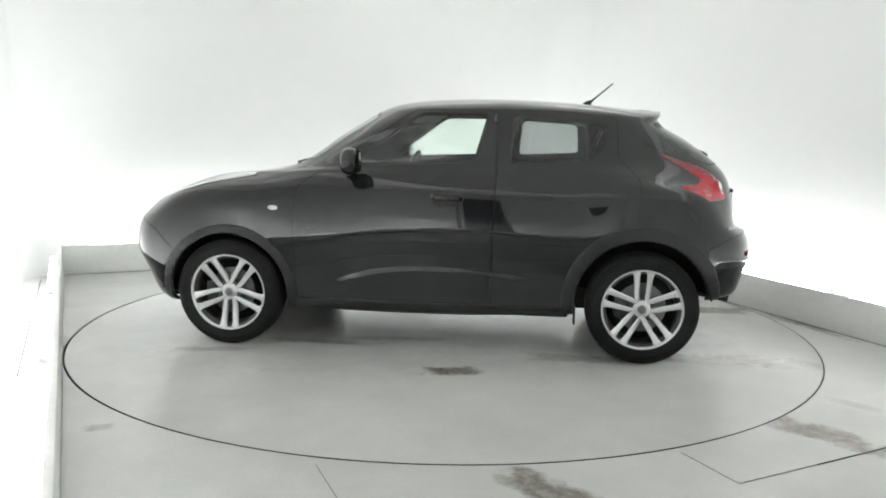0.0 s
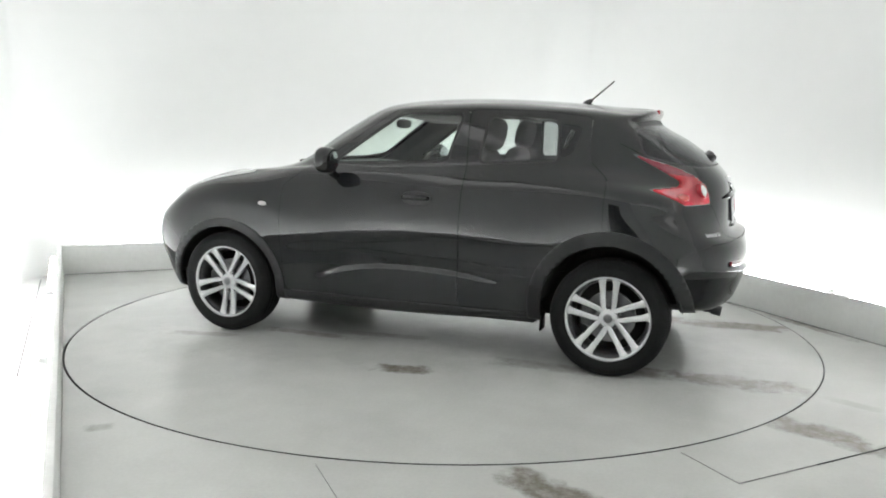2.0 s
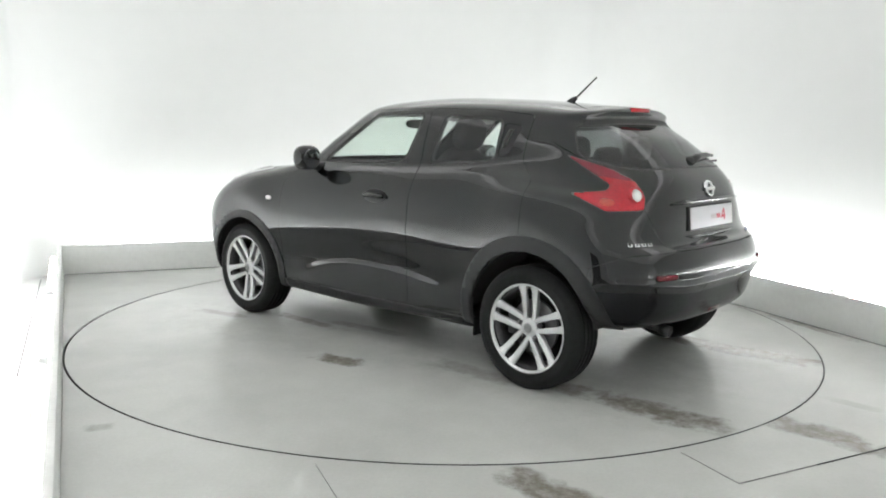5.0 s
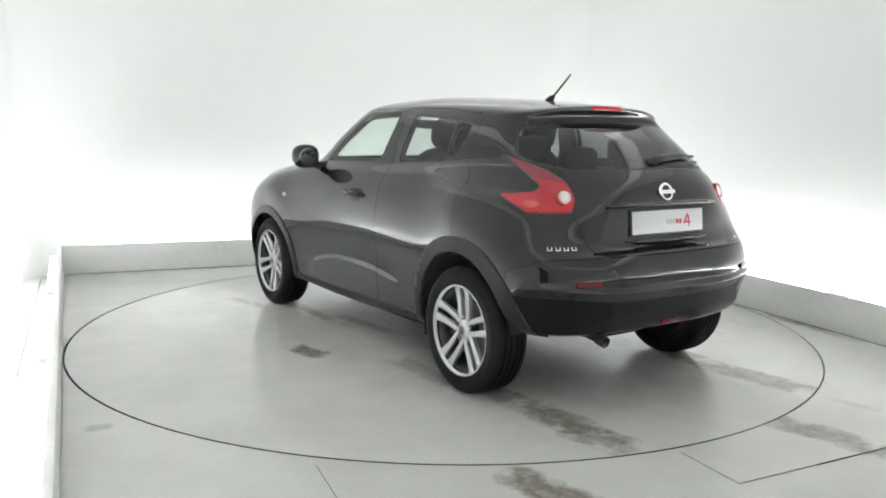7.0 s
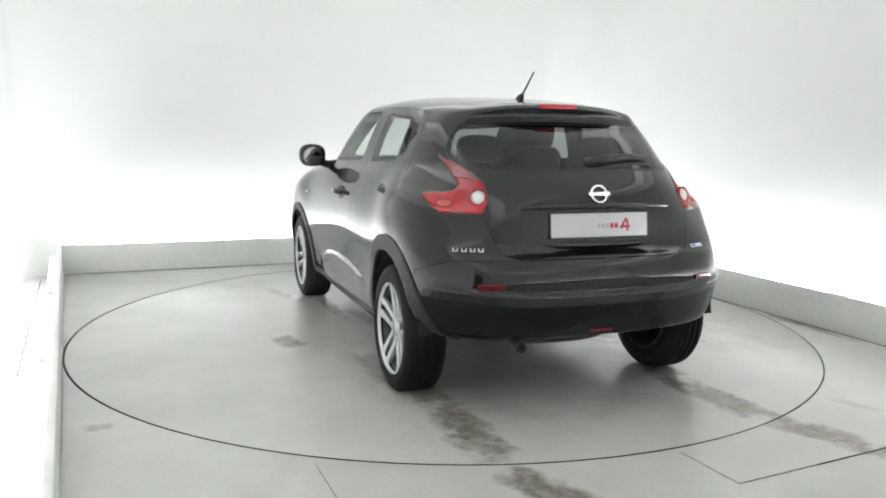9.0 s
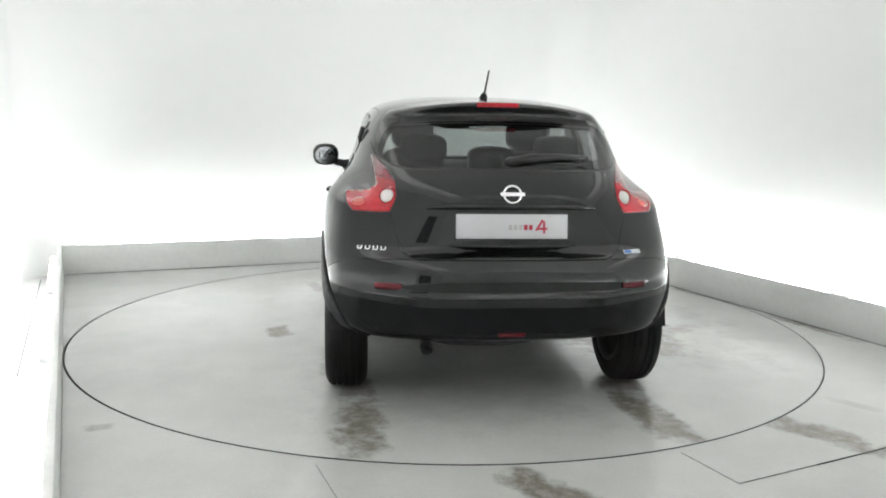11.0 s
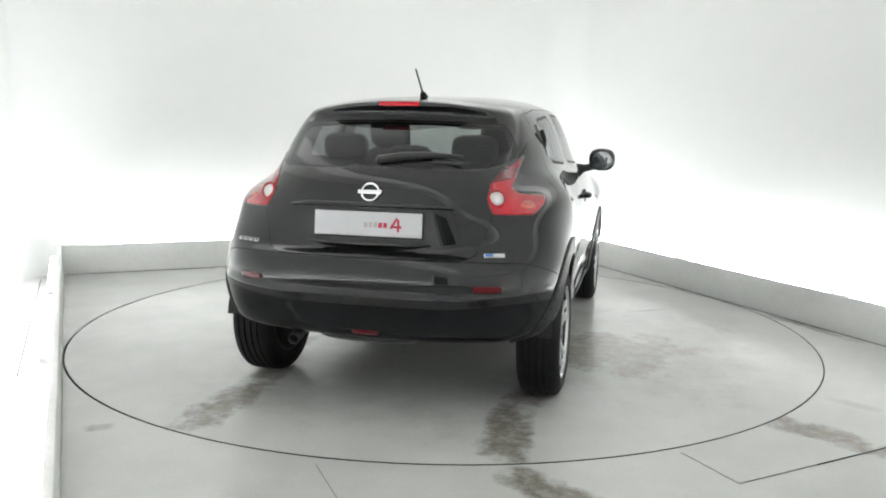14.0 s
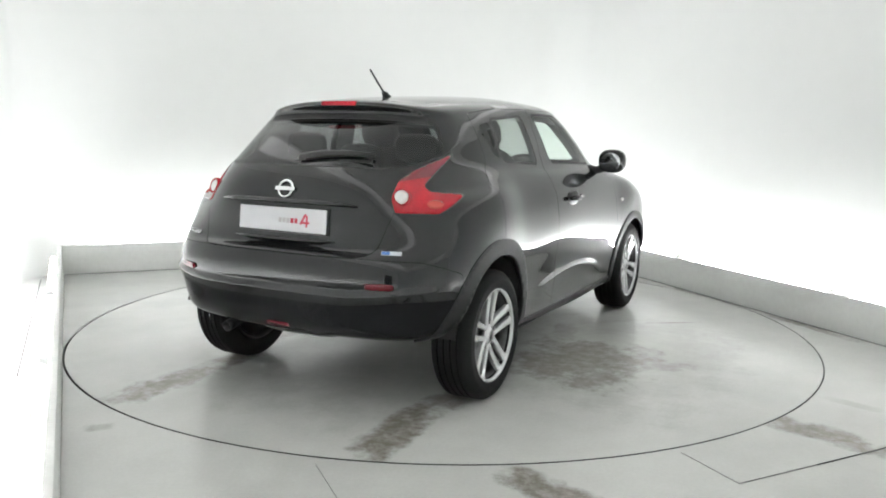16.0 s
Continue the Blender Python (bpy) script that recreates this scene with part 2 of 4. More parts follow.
# ------------------------------------------------------------------ the room
def build_room():
    # floor with a round opening for the turntable
    angles = sorted({round(2 * math.pi * i / 160, 6) for i in range(160)})
    corners = [room(LEFT_MID - SKEW * BACK, BACK), room(RIGHT, BACK), room(RIGHT, FRONT), room(LEFT_MID - SKEW * FRONT, FRONT)]
    angles += [round(math.atan2(c.y - HUB.y, c.x - HUB.x) % (2 * math.pi), 6) for c in corners]
    angles.sort()
    vs, fs = [], []
    hole = RADIUS + 0.0045
    hi1, lo2, hi2 = RIGHT, FRONT, BACK
    h1, h2 = HUB.dot(E1), HUB.dot(E2)
    for a in angles:
        d = Vector((math.cos(a), math.sin(a), 0))
        d1, d2 = d.dot(E1), d.dot(E2)
        ts = []
        if abs(d1) > 1e-9:
            if d1 > 0:
                ts.append((hi1 - h1) / d1)
        if abs(d2) > 1e-9:
            ts.append(((hi2 if d2 > 0 else lo2) - h2) / d2)
        if d1 + SKEW * d2 < -1e-9:
            ts.append((LEFT_MID - h1 - SKEW * h2) / (d1 + SKEW * d2))
        out = max(min(ts), hole + 0.005)
        for r, z in ((hole, -0.06), (hole, 0.0), (out, 0.0), (out, -0.06)):
            vs.append(HUB + d * r + Vector((0, 0, z)) + (HOLE_SHIFT if r == hole else Vector()))
    n = len(angles)
    for i in range(n):
        j = (i + 1) % n
        for q in range(3):
            fs.append((i * 4 + q, i * 4 + q + 1, j * 4 + q + 1, j * 4 + q))
    fl = new("floor", mesh_of("floor", vs, fs, FIXED_FLOOR, smooth=False))
    tagged(fl, "pale grey sealed studio floor with damp tyre marks", "floor", kind="structure")
    bm = bmesh.new()
    for v in ((-9, -9), (9, -9), (9, 9), (-9, 9)):
        bm.verts.new(room(v[0], v[1], -0.062))
    bm.faces.new(bm.verts)
    ground = part("ground", bm, BASE, None)
    tagged(ground, "white studio ground under and around the platform", "ground", kind="structure")
    vs, fs = lathe([(RADIUS + 0.05, -0.055), (RADIUS - 0.06, -0.055), (RADIUS - 0.06, -0.05), (RADIUS + 0.05, -0.05)], 160)
    pit = part("turntable_pit", ([HUB + Vector((v[0], v[2], v[1])) for v in vs], fs), GAP, None)
    tagged(pit, "dark gap under the rim of the turntable", "gap", kind="structure")

    # kerb boards round the platform
    def board(name, a0, b0, a1, b1, label, skew=0.0):
        bm = bmesh.new()
        m = Matrix.Rotation(ROOM_TURN, 4, "Z")
        if skew:
            m = m @ Matrix(((1, -skew, 0, 0), (0, 1, 0, 0), (0, 0, 1, 0), (0, 0, 0, 1)))
        box(bm, (a0, b0, -0.06), (a1, b1, KERB_H), 0.004, m)
        ob = part(name, bm, KERB, None)
        return tagged(ob, label, "kerb", kind="structure")
    t = 0.035
    board("kerb_left", LEFT_MID - 0.002 - t, FRONT, LEFT_MID - 0.002, BACK - 0.001, "low painted grey kerb board along the platform", SKEW)
    board("kerb_back", LEFT - t, BACK, RIGHT + t, BACK + t, "low painted grey kerb board behind the turntable")
    board("kerb_right", RIGHT, FRONT, RIGHT + t, BACK - 0.001, "low painted grey kerb board along the platform")

    board("kerb_front", LEFT_MID - SKEW * FRONT - 0.012 - t, FRONT - t, RIGHT + t, FRONT - 0.001, "low painted grey kerb board at the open end")

    # joints between floor sheets and dark lines at the kerb feet, as narrow strips
    def joint(p, q, w, mat=GAP, z=0.0):
        p, q = Vector((*p, 0)), Vector((*q, 0))
        s = Vector((-(q - p).y, (q - p).x, 0)).normalized() * w / 2
        vs = [p - s, p + s, q + s, q - s]
        vs = [v + Vector((0, 0, z + 0.0005)) for v in vs] + [v + Vector((0, 0, z + 0.003)) for v in vs]
        ob = part("floor_joint", (vs, [(0, 3, 2, 1), (4, 5, 6, 7), (0, 1, 5, 4), (1, 2, 6, 5), (2, 3, 7, 6), (3, 0, 4, 7)]), mat, None, smooth=False)
        tagged(ob, "thin dark joint line on the floor, with contact shade along kerbs", "joint", kind="structure")
    def run(a0, b0, a1, b1, w):
        p, q = room(a0, b0), room(a1, b1)
        joint((p.x, p.y), (q.x, q.y), w)
    # kerb feet: the seam and its contact shade drawn as one dark strip
    run(LEFT_MID - SKEW * BACK + 0.02, BACK - 0.006, RIGHT - 0.02, BACK - 0.006, 0.008)
    run(RIGHT - 0.006, BACK - 0.02, RIGHT - 0.006, FRONT + 0.1, 0.006)
    joint((-0.515, -2.42), (-0.33, -2.85), 0.002, FILLED)
    joint((1.03, -2.23), (1.17, -2.53), 0.0014, FILLED)
    joint((1.17, -2.53), (1.56, -2.335), 0.004, FILLED)
    joint((1.565, -2.333), (2.30, -1.96), 0.007)

    p, q = room(-2.72, 3.0), room(-2.67, -0.1)
    joint((p.x, p.y), (q.x, q.y), 0.006, GAP, -0.062)

    # white walls with rounded corners, and a wall at the open end behind
    WL, WR, WB, WF, H, r = -2.86, 3.02, 3.28, -6.65, 3.1, 0.45

    def wall(name, pts, label):
        vs, fs = [], []
        for i, p in enumerate(pts):
            q0, q1 = pts[max(i - 1, 0)], pts[min(i + 1, len(pts) - 1)]
            d = Vector((q1[0] - q0[0], q1[1] - q0[1], 0)).normalized()
            nrm = Vector((d.y, -d.x, 0))
            for off, z in ((0, -0.06), (0, H), (0.1, H), (0.1, -0.06)):
                vs.append(room(p[0] - nrm.x * off, p[1] - nrm.y * off, z))
        for i in range(len(pts) - 1):
            for q in range(4):
                w = (q + 1) % 4
                fs.append((i * 4 + q, (i + 1) * 4 + q, (i + 1) * 4 + w, i * 4 + w))
        fs += [(0, 1, 2, 3), tuple((len(pts) - 1) * 4 + q for q in (3, 2, 1, 0))]
        ob = part(name, (vs, fs), WALL, None)
        ob.data.set_sharp_from_angle(angle=radians(30))
        tagged(ob, label, "wall", kind="structure")
    arc = [(math.cos(radians(a)), math.sin(radians(a))) for a in range(0, 91, 6)]
    around = [(WL, WF)] + [(WL + r - r * c, WB - r + r * s) for c, s in arc] + [(WR - r + r * s, WB - r + r * c) for c, s in arc] + [(WR, WF)]
    wall("wall_round", around, "smooth white studio wall with rounded corners")
    wall("wall_behind", [(WR + 0.1, WF - 0.003), (WL - 0.1, WF - 0.003)], "plain white studio wall behind")
    bm = bmesh.new()
    box(bm, (WL - 0.1, WF - 0.1, H + 0.002), (WR + 0.1, WB + 0.1, H + 0.1), 0, Matrix.Rotation(ROOM_TURN, 4, "Z"))
    tagged(part("ceiling", bm, CEIL, None, smooth=False), "plain white studio ceiling", "ceiling", kind="structure")

    # Dark panels added out of view beside the camera for a dark reflection
    dr = new("dark_panel_1")
    tagged(dr, "unseen dark panel pair added on the side wall for its reflection", "door", kind="structure")
    m = Matrix.Rotation(ROOM_TURN - math.pi / 2, 4, "Z")
    dr.location = room(WL + 0.03, -4.8, 0)
    for a0, a1 in ((-0.5, -0.003), (0.003, 0.5)):
        bm = bmesh.new()
        box(bm, (a0, -0.02, -0.06), (a1, 0.02, 2.1), 0.004, m)
        dark_board = part("dark_board", bm, TRIM, dr)
    for a0, a1, z0, z1 in ((-0.58, -0.51, -0.06, 2.18), (0.51, 0.58, -0.06, 2.18), (-0.508, 0.508, 2.11, 2.18)):
        bm = bmesh.new()
        box(bm, (a0, -0.025, z0), (a1, 0.035, z1), 0.004, m)
        part("panel_frame", bm, BASE, dr)

    # lamps: one large soft light overhead, tubes in the slots behind the kerbs
    m = Matrix.Rotation(ROOM_TURN, 4, "Z")
    for a0, b0, a1, b1 in ((-2.2, -5.0, -1.8, 2.1), (1.9, -5.0, 2.3, 2.1), (-1.4, 2.1, 1.5, 2.5), (-1.4, -5.85, 1.5, -5.45)):
        lamp = new("ceiling_light")
        tagged(lamp, "long soft white light panel under the ceiling", "light", group="ceiling lights")
        c = room((a0 + a1) / 2, (b0 + b1) / 2, H)
        lamp.location = c
        w, l = (a1 - a0) / 2, (b1 - b0) / 2
        bm = bmesh.new()
        box(bm, (-w, -l, -0.06), (w, l, -0.002), 0, m)
        part("frame", bm, BASE, lamp, smooth=False)
        bm = bmesh.new()
        box(bm, (-w + 0.04, -l + 0.04, -0.075), (w - 0.04, l - 0.04, -0.064), 0, m)
        part("diffuser", bm, DIFFUSER, lamp, smooth=False)

    def strip(a0, b0, a1, b1):
        s = new("light_tube")
        tagged(s, "bright white light tube in the slot behind the kerb", "light", group="slot lights")
        p, q = room(a0, b0, 0.19), room(a1, b1, 0.19)
        s.location = (p + q) / 2
        p, q = p - s.location, q - s.location
        d = (q - p).normalized()
        part("tube", tube([p + d * 0.03, q - d * 0.03], 0.022, 12), TUBE, s)
        part("end_cap", tube([p, p + d * 0.028], 0.026, 12), BASE, s)
        part("end_cap", tube([q - d * 0.028, q], 0.026, 12), BASE, s)
        bm = bmesh.new()
        mm = Matrix.Translation((0, 0, -0.06)) @ Matrix.Rotation(math.atan2(d.y, d.x), 4, "Z")
        l = (q - p).length / 2
        box(bm, (-l, -0.03, -0.19), (l, 0.03, 0.03), 0.004, mm)
        part("batten", bm, BASE, s)
    for k in range(3):
        strip(-2.3 + k * 1.7, BACK + 0.27, -2.3 + k * 1.7 + 1.55, BACK + 0.27)
        if k:
            strip(-2.3 + k * 1.7, FRONT - 0.30, -2.3 + k * 1.7 + 1.55, FRONT - 0.30)
    for k in range(5):
        strip(RIGHT + 0.36, 2.6 - k * 1.75, RIGHT + 0.36, 2.6 - k * 1.75 - 1.6)
        b0 = 2.6 - k * 1.75
        strip(LEFT_MID - SKEW * b0 - 0.072, b0, LEFT_MID - SKEW * (b0 - 1.6) - 0.072, b0 - 1.6)


build_room()

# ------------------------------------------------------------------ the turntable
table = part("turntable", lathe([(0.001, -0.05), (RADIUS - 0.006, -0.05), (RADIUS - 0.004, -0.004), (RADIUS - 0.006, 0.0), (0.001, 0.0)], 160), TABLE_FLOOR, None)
for v in table.data.vertices:
    v.co = (v.co.x, -v.co.z, v.co.y)
table.data.set_sharp_from_angle(angle=radians(30))
tagged(table, "round pale grey turntable with damp stains", "turntable")

vs, fs = lathe([(RADIUS - 0.0035, -0.03), (RADIUS - 0.0035, 0.0012), (RADIUS - 0.0015, 0.0012), (RADIUS - 0.0015, -0.03)], 160)
part("rim_seal", ([(v[0], -v[2], v[1]) for v in vs], fs), RUBBER, table, "thin black seal round the rim", smooth=False)

# ------------------------------------------------------------------ the car
car = new("car")
tagged(car, "glossy black compact crossover car with silver wheels on turntable", "car")

# Design lines of the body, one half, from the nose centre round the side to the tail centre.
LINES = []


def line(*p):
    LINES.append(p)


line((1.82, 0, .22), (1.79, .42, .22), (1.69, .68, .24), (1.60, .76, .26), (1.26, .78, .26), (.85, .75, .24), (.25, .75, .23),
     (-.35, .75, .24), (-.85, .75, .27), (-1.26, .78, .30), (-1.57, .76, .385), (-1.74, .62, .375), (-1.82, .36, .372), (-1.84, 0, .372))
line((1.90, 0, .27), (1.87, .46, .27), (1.76, .72, .28), (1.63, .82, .29), (1.26, .86, .29), (.85, .808, .27), (.25, .808, .265),
     (-.35, .808, .275), (-.85, .812, .30), (-1.26, .86, .34), (-1.59, .825, .425), (-1.79, .675, .41), (-1.875, .39, .402), (-1.895, 0, .40))
line((2.00, 0, .44), (1.96, .48, .44), (1.82, .75, .44), (1.66, .85, .44), (1.26, .885, .44), (.85, .842, .44), (.25, .838, .45),
     (-.35, .838, .46), (-.85, .846, .47), (-1.26, .885, .48), (-1.61, .86, .52), (-1.82, .692, .545), (-1.925, .42, .565), (-1.95, 0, .57))
line((2.06, 0, .58), (2.02, .50, .58), (1.875, .755, .58), (1.69, .855, .58), (1.26, .885, .60), (.85, .856, .57), (.25, .850, .60),
     (-.35, .850, .61), (-.85, .856, .60), (-1.26, .885, .64), (-1.62, .858, .65), (-1.835, .70, .66), (-1.945, .44, .68), (-1.97, 0, .69))
line((2.04, 0, .74), (2.00, .50, .74), (1.865, .735, .74), (1.68, .845, .76), (1.26, .88, .78), (.85, .873, .705), (.25, .868, .755),
     (-.35, .868, .75), (-.85, .873, .725), (-1.26, .890, .79), (-1.61, .845, .77), (-1.812, .69, .755), (-1.91, .44, .765), (-1.935, 0, .775))
line((1.975, 0, .825), (1.93, .48, .825), (1.80, .70, .838), (1.635, .82, .87), (1.26, .88, .90), (.85, .862, .88), (.25, .864, .87),
     (-.35, .863, .88), (-.85, .858, .91), (-1.26, .882, .93), (-1.59, .81, .90), (-1.762, .68, .82), (-1.848, .44, .81), (-1.872, 0, .81))
line((1.885, 0, .895), (1.84, .46, .897), (1.73, .63, .918), (1.565, .76, .955), (1.24, .828, .99), (.85, .832, .99), (.25, .848, .985),
     (-.35, .844, 1.0), (-.85, .832, 1.02), (-1.26, .858, 1.03), (-1.55, .785, 1.00), (-1.718, .62, .97), (-1.824, .40, .97), (-1.848, 0, .98))
line((1.55, 0, 1.01), (1.52, .36, 1.018), (1.45, .56, 1.036), (1.32, .665, 1.052), (1.08, .72, 1.065), (.78, .775, 1.085), (.25, .803, 1.08),
     (-.35, .80, 1.09), (-.85, .788, 1.11), (-1.22, .790, 1.10), (-1.48, .70, 1.08), (-1.684, .56, 1.08), (-1.792, .36, 1.09), (-1.818, 0, 1.095))
line((.99, 0, 1.125), (.97, .3, 1.125), (.91, .52, 1.125), (.84, .62, 1.125), (.75, .68, 1.13), (.60, .725, 1.135), (.22, .755, 1.14),
     (-.35, .755, 1.155), (-.85, .745, 1.175), (-1.17, .715, 1.18), (-1.41, .645, 1.175), (-1.615, .53, 1.17), (-1.725, .34, 1.172), (-1.755, 0, 1.175))
line((.655, 0, 1.335), (.645, .28, 1.33), (.60, .48, 1.32), (.54, .588, 1.30), (.475, .65, 1.295), (.36, .685, 1.29), (.1, .70, 1.295),
     (-.36, .702, 1.305), (-.82, .692, 1.31), (-1.12, .665, 1.31), (-1.335, .605, 1.305), (-1.47, .50, 1.30), (-1.555, .32, 1.305), (-1.58, 0, 1.31))
line((.41, 0, 1.485), (.40, .26, 1.478), (.365, .43, 1.463), (.31, .548, 1.448), (.22, .607, 1.445), (.09, .635, 1.446), (-.08, .645, 1.45),
     (-.38, .638, 1.45), (-.80, .628, 1.44), (-1.08, .605, 1.425), (-1.25, .56, 1.418), (-1.325, .47, 1.418), (-1.368, .30, 1.43), (-1.38, 0, 1.435))
line((.335, 0, 1.513), (.325, .24, 1.509), (.295, .40, 1.498), (.245, .505, 1.490), (.155, .56, 1.492), (.02, .58, 1.497), (-.12, .585, 1.497),
     (-.40, .588, 1.50), (-.80, .578, 1.487), (-1.08, .555, 1.47), (-1.25, .515, 1.457), (-1.335, .44, 1.458), (-1.385, .28, 1.477), (-1.398, 0, 1.488))
line((.255, 0, 1.533), (.245, .18, 1.531), (.225, .28, 1.527), (.185, .355, 1.526), (.10, .395, 1.531), (-.01, .40, 1.538), (-.15, .41, 1.543),
     (-.42, .41, 1.545), (-.78, .40, 1.53), (-1.05, .385, 1.51), (-1.20, .35, 1.495), (-1.28, .29, 1.495), (-1.315, .18, 1.502), (-1.33, 0, 1.507))
line((.195, 0, 1.543), (.185, 0, 1.545), (.16, 0, 1.548), (.125, 0, 1.551), (.06, 0, 1.556), (-.03, 0, 1.560), (-.16, 0, 1.563),
     (-.42, 0, 1.563), (-.76, 0, 1.55), (-1.0, 0, 1.533), (-1.15, 0, 1.519), (-1.22, 0, 1.515), (-1.25, 0, 1.513), (-1.265, 0, 1.512))


def spline(P, counts, first, last):
    """A smooth curve through rows of P (rows, ..., 3), counts[i] steps in segment i; first and last are the rows beyond the ends."""
    Q = np.concatenate([first[None], P, last[None]])
    out, par = [], []
    n = len(P)
    for i in range(n - 1):
        p0, p1, p2, p3 = Q[i], Q[i + 1], Q[i + 2], Q[i + 3]
        k = lambda a, b: np.maximum(np.linalg.norm(b - a, axis=-1, keepdims=True), 1e-4) ** 0.5
        t1 = k(p0, p1)
        t2 = t1 + k(p1, p2)
        t3 = t2 + k(p2, p3)
        steps = counts[i] + (1 if i == n - 2 else 0)
        for s in range(steps):
            f = s / counts[i]
            t = t1 + (t2 - t1) * f
            a1 = p0 * (t1 - t) / t1 + p1 * t / t1
            a2 = p1 * (t2 - t) / (t2 - t1) + p2 * (t - t1) / (t2 - t1)
            a3 = p2 * (t3 - t) / (t3 - t2) + p3 * (t - t2) / (t3 - t2)
            b1 = a1 * (t2 - t) / t2 + a2 * t / t2
            b2 = a2 * (t3 - t) / (t3 - t1) + a3 * (t - t1) / (t3 - t1)
            out.append(b1 * (t2 - t) / (t2 - t1) + b2 * (t - t1) / (t2 - t1))
            par.append(i + f)
    return np.array(out), np.array(par)


def body_surface():
    net = np.array(LINES, float)
    flip = np.array([1, -1, 1.0])
    cols = net.transpose(1, 0, 2)
    uc = [6, 6, 8, 10, 12, 14, 12, 12, 12, 12, 10, 8, 7]
    A, us = spline(cols, uc, cols[1] * flip, cols[-2] * flip)
    rows = A.transpose(1, 0, 2)
    vc = [4, 8, 30, 14, 10, 10, 10, 10, 10, 10, 8, 6, 8]
    S, vs = spline(rows, vc, 2 * rows[0] - rows[1], rows[-2] * flip)
    # a raised crease along the lower doors
    x, y, z = S[..., 0], S[..., 1], S[..., 2]
    crest = 0.515 - 0.11 * np.clip((x - 0.05) / 0.55, 0, 1) ** 2 - 0.05 * np.clip((-0.1 - x) / 0.5, 0, 1) ** 2
    d = z - crest
    amp = 0.0085 * np.clip((0.64 - x) / 0.10, 0, 1) * np.clip((x + 0.64) / 0.10, 0, 1)
    prof = np.where(d < 0, np.exp(np.clip(d, -1, 0) / 0.09), np.clip(1 - d / 0.020, 0, 1))
    S[..., 1] += np.where(y > 0.7, amp * prof, 0)
    # a fold across the rear bumper
    x, y, z = S[..., 0], S[..., 1], S[..., 2]
    d = z - (0.60 + 0.03 * np.clip((y - 0.45) / 0.3, 0, 1))
    w = np.clip((us[None, :] - 10.25) / 0.6, 0, 1) * np.clip((0.75 - z) / 0.05, 0, 1) * (x < -1.4)
    prof = np.where(d < 0, np.exp(np.clip(d, -1, 0) / 0.07), np.clip(1 - d / 0.03, 0, 1))
    side = np.stack([np.abs(np.gradient(y, axis=1)), np.abs(np.gradient(x, axis=1))], -1)
    side /= np.maximum(np.linalg.norm(side, axis=-1, keepdims=True), 1e-6)
    S[..., 0] -= 0.020 * w * prof * side[..., 0]
    S[..., 1] += 0.020 * w * prof * side[..., 1] * (y > 0.02)
    return S, us, vs


SURF, US, VS = body_surface()
NV, NU = SURF.shape[:2]
ATTR = np.concatenate([SURF, np.broadcast_to(US[None, :, None], (NV, NU, 1)), np.broadcast_to(VS[:, None, None], (NV, NU, 1))], -1).reshape(-1, 5)
VERTS = [tuple(p) for p in ATTR]
QUADS = [(j * NU + i, j * NU + i + 1, (j + 1) * NU + i + 1, (j + 1) * NU + i) for j in range(NV - 1) for i in range(NU - 1)]
du = np.gradient(SURF, axis=1)
dv = np.gradient(SURF, axis=0)
NRM = np.cross(dv, du)
NRM /= np.maximum(np.linalg.norm(NRM, axis=-1, keepdims=True), 1e-9)
if NRM[NV // 2, NU // 2, 1] < 0:
    NRM = -NRM


def split(faces, fn):
    """Cuts faces along fn = 0, returns those inside (fn < 0) and those outside."""
    P = np.array(VERTS)
    s = fn(P)
    s = np.where(np.abs(s) < 1e-6, -1e-6, s)
    s = list(s)
    made, ins, outs = {}, [], []

    def cross(a, b):
        key = (a, b) if a < b else (b, a)
        if key not in made:
            a, b = key
            f = s[a] / (s[a] - s[b])
            VERTS.append(tuple(VERTS[a][k] + (VERTS[b][k] - VERTS[a][k]) * f for k in range(5)))
            made[key] = len(VERTS) - 1
        return made[key]
    for f in faces:
        neg = [s[i] < 0 for i in f]
        if all(neg):
            ins.append(f)
        elif not any(neg):
            outs.append(f)
        else:
            a, b = [], []
            n = len(f)
            for i in range(n):
                p, q = f[i], f[(i + 1) % n]
                (a if neg[i] else b).append(p)
                if neg[i] != neg[(i + 1) % n]:
                    c = cross(p, q)
                    a.append(c)
                    b.append(c)
            if len(a) > 2:
                ins.append(tuple(a))
            if len(b) > 2:
                outs.append(tuple(b))
    return ins, outs


def poly_distance(X, Y, pts):
    """Signed distance to a closed polygon, negative inside."""
    d = np.full(X.shape, 1e9)
    sign = np.ones(X.shape)
    n = len(pts)
    for i in range(n):
        ax, ay = pts[i]
        bx, by = pts[i - 1]
        ex, ey = bx - ax, by - ay
        wx, wy = X - ax, Y - ay
        t = np.clip((wx * ex + wy * ey) / (ex * ex + ey * ey), 0, 1)
        d = np.minimum(d, (wx - ex * t) ** 2 + (wy - ey * t) ** 2)
        c1, c2, c3 = Y >= ay, Y < by, ex * wy > ey * wx
        sign = np.where((c1 & c2 & c3) | (~c1 & ~c2 & ~c3), -sign, sign)
    return sign * np.sqrt(d)


def rounded(pts, r):
    """Polygon corners cut round, as a denser polygon."""
    out = []
    n = len(pts)
    for i in range(n):
        p = Vector(pts[i])
        a, b = Vector(pts[i - 1]) - p, Vector(pts[(i + 1) % n]) - p
        k = min(r, a.length * 0.45, b.length * 0.45)
        a, b = p + a.normalized() * k, p + b.normalized() * k
        for j in range(6):
            t = j / 5
            q = a * (1 - t) ** 2 + p * 2 * t * (1 - t) + b * t * t
            out.append((q.x, q.y))
    return out


